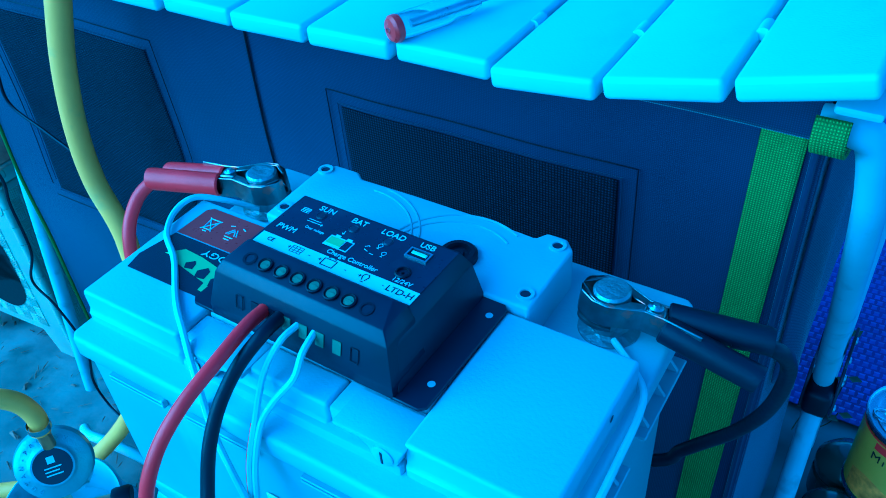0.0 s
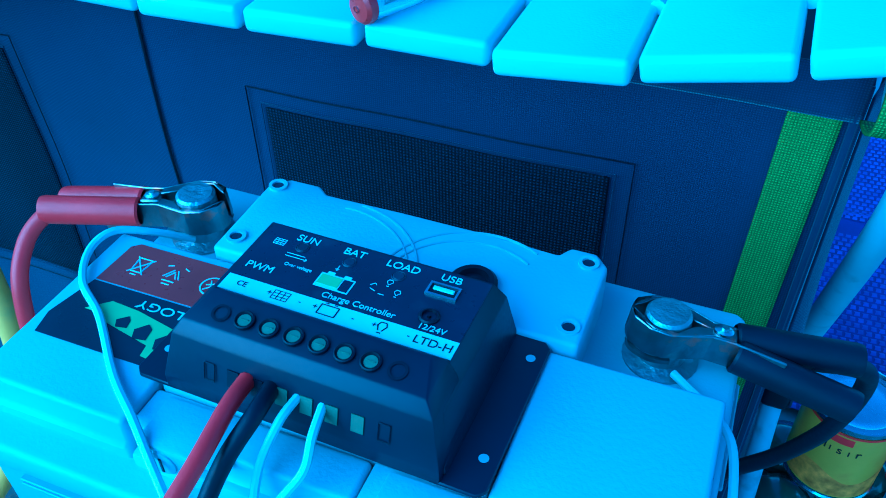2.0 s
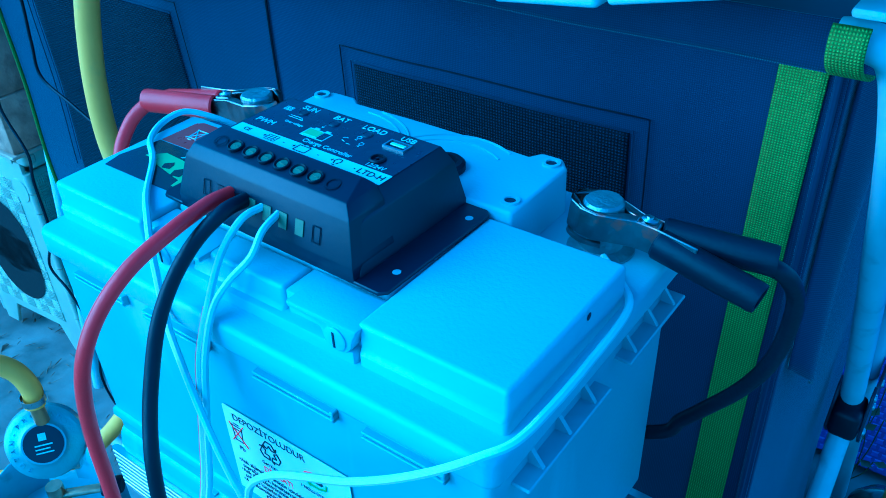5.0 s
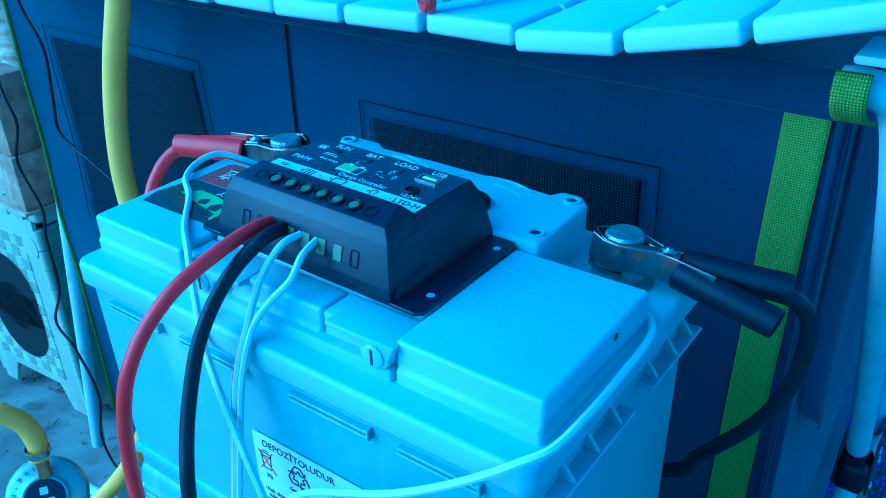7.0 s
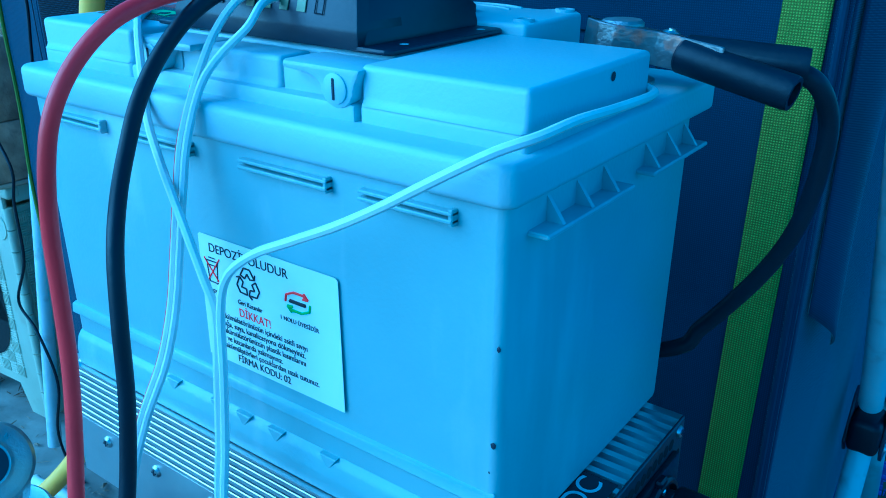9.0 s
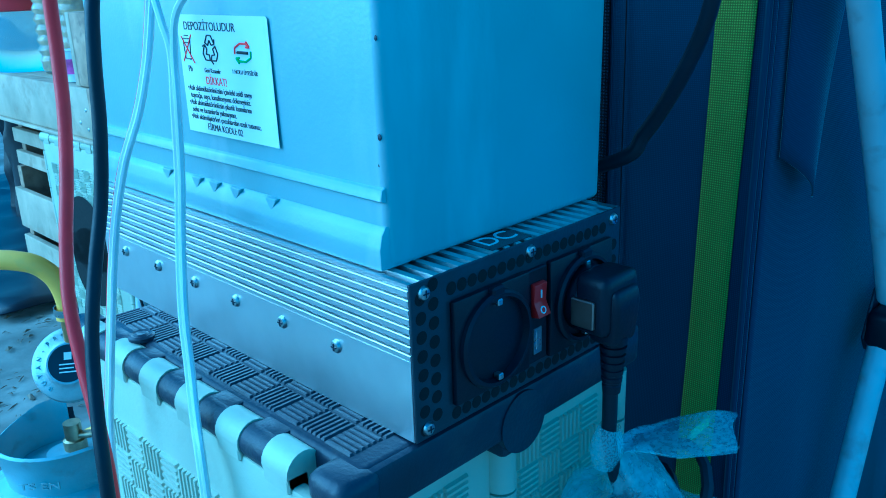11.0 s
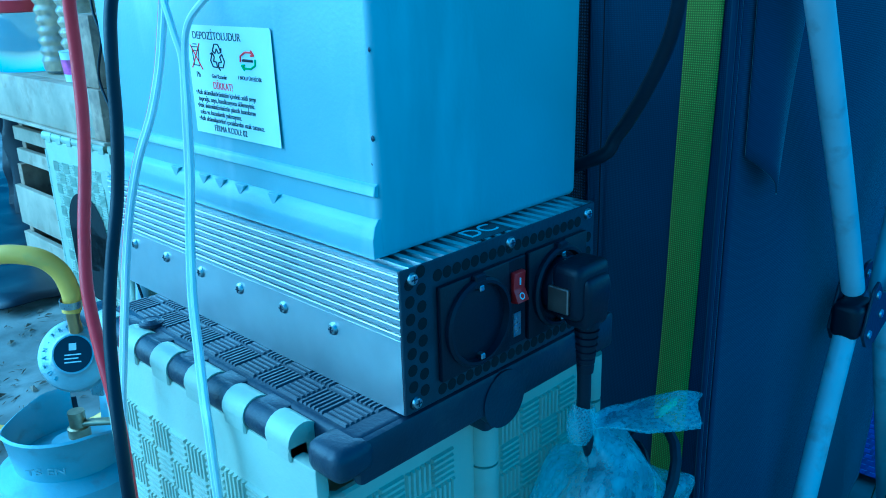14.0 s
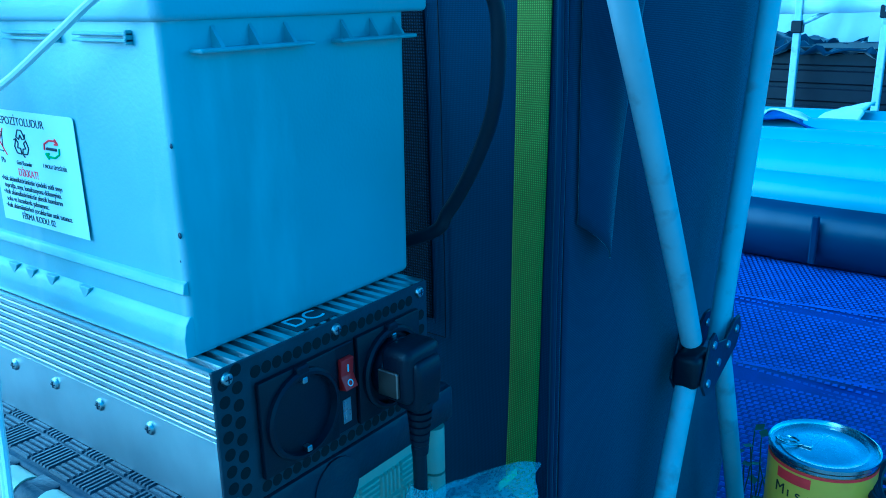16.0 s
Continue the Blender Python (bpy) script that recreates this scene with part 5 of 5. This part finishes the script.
for pts, lab in (([(-0.650, 0.176, 0.690), (-0.637, 0.176, 0.640), (-0.613, 0.175, 0.601), (-0.621, 0.175, 0.544), (-0.624, 0.175, 0.504), (-0.574, 0.175, 0.481), (-0.527, 0.175, 0.456), (-0.51, 0.175, 0.40), (-0.5, 0.17, 0.33), (-0.48, 0.165, 0.2), (-0.5, 0.16, 0.02)], "thin black cord hanging down the cupboard front"),
                 ([(-0.70, 0.160, 0.60), (-0.677, 0.150, 0.549), (-0.665, 0.150, 0.515), (-0.690, 0.150, 0.462), (-0.664, 0.150, 0.410), (-0.674, 0.150, 0.369), (-0.679, 0.150, 0.295), (-0.714, 0.150, 0.231), (-0.683, 0.150, 0.198), (-0.657, 0.150, 0.134), (-0.682, 0.150, 0.053), (-0.67, 0.150, 0.006), (-0.62, 0.14, 0.004)], "thin black wavy cord hanging between stool and cupboard")):
    tagged(part("cord", tube(pts, 0.0018, 8, 8), M_RUBBER), lab, "cord")

# ---- woven mat on the ground ----
mat_obj = thing("woven_mat", "blue and violet woven plastic mat spread on the ground", "mat")
MX0, MX1, MY0, MY1 = -0.30, 1.60, 0.62, 3.4


def mat_z(x, y):
    return 0.004 + 0.006 * max(0, noise.noise(Vector((x * 2.1, y * 5, 3)))) + 0.012 * math.exp(-((y - 1.02 - 0.12 * x) / 0.02) ** 2) + 0.010 * math.exp(-((y - 1.36 - 0.1 * x) / 0.02) ** 2)


part("ground_cloth", sheet(60, 90, lambda u, v: (MX0 + (MX1 - MX0) * u, MY0 + (MY1 - MY0) * v, mat_z(MX0 + (MX1 - MX0) * u, MY0 + (MY1 - MY0) * v))), M_BLUEMAT, mat_obj)
verts, faces = [], []
M_STRIPE = mat("pale blue plastic straw", (0.085, 0.11, 0.42), 0.4, 0, 0.3, 30, 0.1)
row, y = 0, MY0
while y < 1.9:
    x = MX0 + (0.006 if row % 2 else 0)
    while x < 0.75:
        z = mat_z(x, y) + 0.0005
        b = len(verts)
        w, h = 0.0042, 0.0052
        verts += [(x - w, y, z), (x + w, y + 0.001, z), (x + w * 0.8, y + h, z + 0.0018), (x - w * 0.8, y + h, z + 0.0018), (x + w, y + 2 * h, z), (x - w, y + 2 * h - 0.001, z)]
        faces += [(b, b + 1, b + 2, b + 3), (b + 3, b + 2, b + 4, b + 5)]
        x += 0.0115
    y += 0.0125
    row += 1
me = bpy.data.meshes.new("straw_weave")
me.from_pydata(verts, [], faces)
me.materials.append(M_STRIPE)
w_ob = new("straw_weave", me)
w_ob.parent = mat_obj
tagged(w_ob, kind="stuff")

# ---- food can and bottles beside the table leg ----
tray = thing("bottle_pack", "dark shrink-wrapped pack of green plastic bottles", "bottle pack", (0.31, 0.475, 0))
M_GREENPET = mat("dark green plastic", (0.02, 0.09, 0.06), 0.15, 0, 0.2, 20, 0.05, spec=0.8)
for dx, dy in ((-0.052, -0.06), (0.028, -0.06), (-0.052, 0.018), (0.028, 0.018), (0.108, -0.06), (0.108, 0.018)):
    part("bottle", lathe([(0.0, 0.005), (0.03, 0.003), (0.036, 0.01), (0.036, 0.028), (0.034, 0.030), (0.036, 0.033), (0.036, 0.038), (0.026, 0.046), (0.010, 0.0485), (0.0, 0.0488)], (dx, dy, 0), seg=24), M_GREENPET, tray)
tray.scale.z = 1.95
can = thing("food_can", "yellow food can with pull-ring lid on a bottle pack", "food can", (0.300, 0.466, 0.095))
M_TIN = mat("tinned steel", (0.66, 0.66, 0.66), 0.25, 1, 0.08, 60, 0.1)
M_CANLABEL = mat("yellow printed label", (0.72, 0.50, 0.03), 0.35, 0, 0.1, 20, 0.05, dirt=(0.62, 0.36, 0.03))
part("tin", lathe([(0.0, 0.001), (0.046, 0.001), (0.0485, 0.0), (0.0485, 0.003), (0.047, 0.005), (0.047, 0.110), (0.0485, 0.112), (0.0485, 0.1155), (0.0470, 0.116), (0.0455, 0.1145), (0.0450, 0.112), (0.040, 0.1115), (0.038, 0.1125), (0.036, 0.1115), (0.028, 0.1115), (0.026, 0.1120), (0.0, 0.1118)], seg=56), M_TIN, can, "bare metal can with ringed lid")
part("pull_ring", merge(tube([(-0.030 + 0.0105 * math.cos(a), -0.008 + 0.0075 * math.sin(a), 0.1140) for a in [k * math.pi / 10 for k in range(21)]], 0.0013, 8, 1, False), box(-0.022, -0.008, -0.0105, -0.0055, 0.1128, 0.1145, 0.0006, 1)), M_TIN, can)
lab = part("can_label", lathe([(0.0474, 0.008), (0.0474, 0.107)], seg=56), M_CANLABEL, can, "yellow printed paper label")
part("label_band", lathe([(0.0476, 0.104), (0.0476, 0.107)], seg=56), M_REDINK, lab)


def round_word(text, size, r, z, start, step, material, parent):
    for k, ch in enumerate(text):
        a = radians(start + step * k)
        words(ch, size, pose(r * math.cos(a), r * math.sin(a), z, 90, 0, math.degrees(a) + 90), material, parent, depth=0.0002)


round_word("Mısır", 0.015, 0.0478, 0.082, -122, 11, M_INK, lab)
ov = sheet(10, 3, lambda u, v: (0.0477 * math.cos(radians(-128 + 40 * u)), 0.0477 * math.sin(radians(-128 + 40 * u)), 0.092 + 0.010 * v))
part("label_mark", ov, M_REDINK, lab)
part("label_corn", sheet(24, 4, lambda u, v: (0.0476 * math.cos(radians(-150 + 150 * u)), 0.0476 * math.sin(radians(-150 + 150 * u)), 0.010 + (0.030 + 0.008 * math.sin(u * 9)) * v)), mat("corn print", (0.70, 0.34, 0.03), 0.4, 0, 0.5, 90, 0.2), lab)
coil = thing("cable_coil", "coil of black cable lying on the bottle pack", "cable", (0.390, 0.475, 0.095))
for k in range(4):
    part("loop", tube([((0.055 - 0.004 * k) * math.cos(a) , (0.05 - 0.003 * k) * math.sin(a), 0.07 + 0.008 * k + 0.01 * math.sin(a * 2 + k)) for a in [j * math.pi / 12 for j in range(25)]], 0.0038, 8, 1, False), M_RUBBER, coil)
part("spool", lathe([(0.03, 0.0), (0.03, 0.062), (0.0, 0.062)], (0, 0, 0), seg=24), M_RED, coil)

# ---- clear plastic bag on the plug cord ----
M_BAG = bpy.data.materials.new("thin clear film")
M_BAG.use_nodes = True
bn, bl_ = M_BAG.node_tree.nodes, M_BAG.node_tree.links
bp = bn["Principled BSDF"]
bp.inputs["Base Color"].default_value = (0.8, 0.88, 0.9, 1)
bp.inputs["Roughness"].default_value = 0.2
tr_ = bn.new("ShaderNodeBsdfTransparent")
mxs = bn.new("ShaderNodeMixShader")
nz = bn.new("ShaderNodeTexNoise")
nz.inputs["Scale"].default_value, nz.inputs["Detail"].default_value = 22, 5
rg_ = bn.new("ShaderNodeMapRange")
rg_.inputs["From Min"].default_value, rg_.inputs["From Max"].default_value = 0.30, 0.75
rg_.inputs["To Min"].default_value, rg_.inputs["To Max"].default_value = 0.20, 0.46
bl_.new(nz.outputs["Fac"], rg_.inputs["Value"])
bl_.new(rg_.outputs["Result"], mxs.inputs["Fac"])
bl_.new(tr_.outputs[0], mxs.inputs[1])
bl_.new(bp.outputs[0], mxs.inputs[2])
bl_.new(mxs.outputs[0], bn["Material Output"].inputs["Surface"])
bag = thing("plastic_bag", "crumpled clear plastic bag tied round the plug cord", "plastic bag", (0.176, 0.026, 0.340))


def crumple(f, amp, seed, freq=16):
    def g(u, v):
        p = Vector(f(u, v))
        q = p * freq + Vector((seed, 0, 0))
        return p + amp * Vector((noise.noise(q), noise.noise(q + Vector((9, 3, 1))), noise.noise(q + Vector((2, 8, 5)))))
    return g


part("bag_mouth", sheet(60, 30, crumple(lambda u, v: (0.003 + 0.022 * v + (0.006 + 0.018 * v) * math.cos(u * 6.283), 0.004 + 0.038 * v + (0.006 + 0.028 * v) * math.sin(u * 6.283), -0.004 + 0.008 * v * math.sin(u * 9)), 0.011, 1.0, 30)), M_BAG, bag)
part("bag_body", sheet(60, 40, crumple(lambda u, v: (0.004 + (0.007 + 0.040 * min(1, v * 2.2)) * math.cos(u * 6.283), 0.035 * v + 0.010 + (0.007 + 0.052 * min(1, v * 2.2)) * math.sin(u * 6.283), -0.005 - 0.16 * v), 0.020, 4.0, 30)), M_BAG, bag)
part("knot", lathe([(0.006, -0.012), (0.0085, -0.004), (0.0085, 0.004), (0.006, 0.012)], (0.0, -0.002, 0.0), (0.1, 0.1, 1), 14), M_BAG, bag)
for k in range(5):
    part("cord_loop", tube([(0.004 + 0.026 * math.cos(a + k), 0.045 + (0.034 - 0.003 * k) * math.sin(a), -0.065 - 0.016 * k + 0.030 * math.sin(a + k * 0.8)) for a in [j * math.pi / 10 for j in range(21)]], 0.0036, 8, 1, False), M_RUBBER, bag)
part("printed_slip", sheet(6, 2, crumple(lambda u, v: (0.022, 0.046 + 0.022 * u, -0.010 + 0.006 * v), 0.003, 7)), M_LIME, bag, "yellow green printed slip")

# ---- wooden shelf with jars on the second stool ----
M_WOOD = mat("pale pine wood", (0.50, 0.42, 0.28), 0.7, 0, 0.25, 14, 0.5, 120, dirt=(0.30, 0.22, 0.13))
M_WOODEND = mat("weathered end grain", (0.36, 0.27, 0.17), 0.8, 0, 0.35, 40, 0.8, 160, dirt=(0.16, 0.12, 0.09))
shelf = thing("wooden_shelf", "rough pine shelf frame resting on a folding stool", "shelf", (0, 0, 0.3805))
part("front_beam", local(box(-1.90, -0.832, 0.138, 0.165, 0.388, 0.462, 0.002, 2), shelf), M_WOOD, shelf)
part("end_beam", local(box(-0.831, -0.795, 0.137, 0.42, 0.388, 0.463, 0.002, 2), shelf), M_WOODEND, shelf)
part("bottom_board", local(box(-1.90, -0.792, 0.132, 0.42, 0.3825, 0.3875, 0.001, 1), shelf), M_WOOD, shelf)
part("shelf_board", local(box(-1.90, -0.832, 0.166, 0.42, 0.446, 0.4615, 0.001, 1), shelf), M_WOOD, shelf)
part("post", local(box(-0.858, -0.800, 0.141, 0.188, 0.4635, 0.566, 0.002, 2), shelf), M_WOODEND, shelf)
part("post_face", local(box(-0.872, -0.8585, 0.141, 0.188, 0.4635, 0.566, 0.002, 2), shelf), M_WOOD, shelf)
for x, zz in ((-0.845, 0.43), (-0.845, 0.402), (-0.87, 0.41)):
    part("nail", local(lathe([(0.003, 0), (0.002, 0.001), (0, 0.001)], (x, 0.138, zz), (0, -1, 0), 10), shelf), M_STEEL, shelf)


def spiral_bottle(x, y, cap):
    b = thing("ribbed_bottle", "clear ribbed plastic bottle of pasta on the shelf", "bottle", (x, y, 0.4407), group="bottles on the shelf")
    pr = [(0.0, 0.002), (0.036, 0.002), (0.040, 0.010)]
    for k in range(11):
        h = 0.018 + 0.0165 * k
        pr += [(0.040, h), (0.042, h + 0.004), (0.040, h + 0.008), (0.0375, h + 0.012)]
    pr += [(0.038, 0.205), (0.025, 0.235), (0.014, 0.250), (0.014, 0.27), (0.0, 0.27)]
    part("bottle_wall", lathe(pr, seg=28), M_CLEAR, b)
    part("contents", lathe([(0.0, 0.006), (0.034, 0.006), (0.034, 0.19), (0.0, 0.20)], seg=18), mat("dry pasta", (0.55, 0.38, 0.14), 0.6, 0, 0.5, 60, 1.0, 90), b, "straw coloured contents")
    part("cap", lathe([(0.016, 0.262), (0.016, 0.284), (0.0, 0.284)], seg=18), cap, b)
    return b


spiral_bottle(-0.985, 0.215, M_RED)
spiral_bottle(-1.09, 0.22, M_RED)
spiral_bottle(-0.890, 0.245, M_PAPER)
pot = thing("plastic_tub", "white plastic tub with printed band on the shelf", "tub", (-0.935, 0.185, 0.447))
pot.location = (-0.935, 0.178, 0.4485)
part("tub_wall", lathe([(0.0, 0.0), (0.026, 0.0), (0.030, 0.045), (0.031, 0.046), (0.0, 0.046)], (0, 0, 0), seg=28), M_PAPER, pot)
part("printed_band", lathe([(0.0275, 0.012), (0.0293, 0.034)], seg=28), mat("violet print", (0.45, 0.10, 0.40), 0.4, 0, 0.6, 60, 0), pot)
jar = thing("storage_jar", "clear storage jar with red lid on the shelf", "jar", (-1.21, 0.20, 0.4407))
part("jar_wall", lathe([(0.0, 0.0), (0.055, 0.0), (0.06, 0.01), (0.06, 0.09), (0.055, 0.10), (0.0, 0.10)], seg=32), M_CLEAR, jar)
part("lid", lathe([(0.057, 0.10), (0.061, 0.102), (0.061, 0.12), (0.0, 0.122)], seg=32), M_RED, jar)
cup = thing("patterned_cup", "pale cup with dark pattern standing on the shelf", "cup", (-0.815, 0.225, 0.4485))
part("cup_wall", lathe([(0.0, 0.0), (0.026, 0.0), (0.032, 0.07), (0.030, 0.07), (0.024, 0.004), (0, 0.004)], seg=28), M_PAPER, cup)
part("pattern", lathe([(0.0283, 0.018), (0.0312, 0.055)], seg=28), mat("blue ornament", (0.10, 0.10, 0.45), 0.4, 0, 0.9, 120, 0), cup)


def crate(x, y, z, w, d, h, label):
    c = thing("wooden_crate", label, "crate", (x, y, z))
    for yy in (0, d - 0.012):
        for k in range(2):
            part("slat", box(0, w, yy, yy + 0.012, 0.006 + k * (h / 2), k * (h / 2) + h / 2 - 0.012, 0.001, 1), M_WOOD, c)
    for xx in (0.0, w - 0.02):
        part("corner_post", box(xx, xx + 0.02, 0.0125, d - 0.0125, 0, h + 0.03, 0.001, 1), M_WOODEND, c)
    part("base", box(0.021, w - 0.021, 0.0125, d - 0.0125, 0.0, 0.008), M_WOOD, c)
    return c


crate(-1.42, 0.20, 0.0, 0.28, 0.26, 0.20, "small pine crate standing under the shelf")
crate(-1.40, 0.21, 0.232, 0.24, 0.22, 0.09, "small pine crate stacked on another crate")

for ob in [o for o in scene.objects if o.parent is None and o.name.split(".")[0] in ("wooden_shelf", "ribbed_bottle", "plastic_tub", "storage_jar", "patterned_cup", "wooden_crate")]:
    ob.location += Vector((0.020, 0.045, {"wooden_shelf": -0.027, "ribbed_bottle": -0.006, "storage_jar": -0.006, "plastic_tub": -0.0125, "patterned_cup": -0.0125}.get(ob.name.split(".")[0], 0)))

# ---- far side: inflatable boat, canopy, stacked crates ----
boat = thing("inflatable_boat", "dark blue inflatable boat with pale tubes on the mat", "inflatable boat", (0.35, 2.22, 0.0))
M_BOAT = mat("dark blue vinyl", (0.018, 0.03, 0.075), 0.4, 0, 0.2, 6, 0.6, 30)
M_PALE = mat("pale grey blue vinyl", (0.30, 0.39, 0.46), 0.35, 0, 0.08, 6, 0.4, 25)


def oval_ring(rx, ry, r, z):
    n = 40
    pts = [(rx * math.copysign(abs(math.cos(a)) ** 0.6, math.cos(a)), ry * math.copysign(abs(math.sin(a)) ** 0.6, math.sin(a)), z) for a in [2 * math.pi * k / n for k in range(n + 1)]]
    return tube(pts, r, 14, 1, False)


part("lower_tube", oval_ring(1.0, 0.52, 0.085, 0.085), M_BOAT, boat)
part("upper_tube", oval_ring(0.98, 0.50, 0.055, 0.165), M_PALE, boat)
for k in range(4):
    part("floor_chamber", tube([(-0.9, -0.33 + 0.22 * k, 0.17), (0, -0.33 + 0.22 * k, 0.185), (0.9, -0.33 + 0.22 * k, 0.17)], 0.095, 14, 6), M_PALE, boat)
for k in range(9):
    part("side_seam", box(-1.0 + 0.22 * k, -0.985 + 0.22 * k, -0.612, -0.600, 0.03, 0.15, 0.003, 1), M_BOAT, boat)
boat.scale = (1, 1, 0.92)
towel = part("towel", sheet(30, 20, crumple(lambda u, v: (-0.35 + 0.28 * u, 2.30 + 0.25 * v, 0.240 + 0.035 * math.sin(u * 5) * math.cos(v * 4)), 0.025, 2.0)), M_PAPER)
towel.modifiers.new("thickness", "SOLIDIFY").thickness = 0.006
tagged(towel, "crumpled white and blue towel lying on the boat", "towel")
cloth2 = part("blue_cloth", sheet(20, 12, crumple(lambda u, v: (-0.37 + 0.24 * u, 2.22 + 0.10 * v, 0.236 + 0.02 * math.sin(u * 4)), 0.015, 5.0)), M_BLUEMAT)
cloth2.modifiers.new("thickness", "SOLIDIFY").thickness = 0.005
tagged(cloth2, "crumpled blue cloth lying on the boat", "cloth")


def stack(x, y, w, d, n, label):
    s = thing("crate_stack", label, "crate stack", (x, y, 0))
    for k in range(n):
        part("black_crate", merge(box(0, w, 0, d, 0.075 * k, 0.075 * k + 0.058, 0.006, 1), box(0.01, w - 0.01, 0.01, d - 0.01, 0.075 * k + 0.058, 0.075 * k + 0.075)), M_BLACKP, s)
    return s


stack(-0.95, 3.55, 0.85, 0.45, 5, "stack of flat black plastic crates")
tarp = part("dark_tarp", sheet(40, 24, crumple(lambda u, v: (-1.0 + 1.0 * u, 3.50 + 0.5 * v, 0.375 + 0.05 * math.sin(u * 7) * math.sin(v * 3.1) + 0.13 * max(0, u - 0.78) * 4 * math.sin(v * 3.14)), 0.05, 3.0)), M_CLOTH)
tarp.modifiers.new("thickness", "SOLIDIFY").thickness = 0.01
tagged(tarp, "crumpled dark cloth heaped on black crates", "cloth")


canopy = thing("folding_canopy", "white folding canopy with steel uprights behind the boat", "canopy", (-0.535, 3.42, 0))
for x, top in ((0.0, 0.64), (0.325, 0.70)):
    post = part("post", box(x - 0.014, x + 0.014, -0.014, 0.014, 0, top, 0.003, 1), M_TUBE, canopy)
    part("slider", box(x - 0.022, x + 0.022, -0.022, 0.022, top - 0.20, top - 0.15, 0.004, 1), M_BLACKP, post)
    part("brace", rod((x, 0, top - 0.17), (x + 0.30, 0.02, top - 0.02), 0.009, seg=8), M_TUBE, canopy)
val = part("valance", sheet(40, 8, crumple(lambda u, v: (-0.32 + 1.6 * u, -0.02 + 0.02 * math.sin(u * 40), 0.505 + 0.05 * u + 0.35 * v), 0.01, 8)), M_PAPER, canopy, "pale hanging valance")
val.modifiers.new("thickness", "SOLIDIFY").thickness = 0.003
screen = part("white_screen", sheet(30, 10, crumple(lambda u, v: (-1.0 + 0.86 * u, 4.3, 0.0 + 0.8 * v), 0.02, 9)), M_SLAT)
screen.modifiers.new("thickness", "SOLIDIFY").thickness = 0.003
tagged(screen, "pale cloth windbreak standing behind the boat", "windbreak")
# low plants by the table leg
M_LEAF = mat("green leaf", (0.05, 0.11, 0.03), 0.5, 0, 0.3, 40, 0.2)
weed = thing("weed", "small green weed growing beside the mat", "weed", (0.205, 0.60, 0))
for k in range(14):
    a, h = random.uniform(0, 6.28), random.uniform(0.04, 0.13)
    p = Vector((0.03 * math.cos(a * 3) * random.random(), 0.05 * math.sin(a * 2) * random.random(), 0))
    q = p + Vector((0.02 * math.cos(a), 0.02 * math.sin(a), h))
    part("stem", tube([p, (p + q) / 2 + Vector((0.004, 0, 0)), q], 0.0008, 5, 4), M_LEAF, weed)
    d = Vector((math.cos(a), math.sin(a), 0.2)) * 0.018
    e = Vector((-math.sin(a), math.cos(a), 0.1)) * 0.006
    bm = bmesh.new()
    vs = [bm.verts.new(v) for v in (q, q + d * 0.5 + e, q + d, q + d * 0.5 - e, q + d * 0.5 - Vector((0, 0, 0.002)))]
    for i in range(4):
        bm.faces.new((vs[i], vs[(i + 1) % 4], vs[4]))
    part("leaf", bm, M_LEAF, weed)

# added black upright sheet: stands in for the deep shade below the shelf
dark = part("shelf_shade", sheet(40, 20, crumple(lambda u, v: (-1.95 + 0.80 * u, 0.40 + 0.02 * math.sin(u * 30), 0.0 + 0.40 * v), 0.015, 6.0)), M_BLACKP)
dark.modifiers.new("thickness", "SOLIDIFY").thickness = 0.004
tagged(dark, "black upright sheet standing in for the shade under the shelf", "cloth")

# added black sheet on the soil, darkening the shaded ground below the shelf
shade_floor = part("ground_shade", sheet(30, 20, crumple(lambda u, v: (-2.4 + 1.24 * u, 0.10 + 0.75 * v, 0.016), 0.012, 11.0)), M_BLACKP)
shade_floor.modifiers.new("thickness", "SOLIDIFY").thickness = 0.003
tagged(shade_floor, "black ground sheet standing in for the shade under the shelf", "tarp")
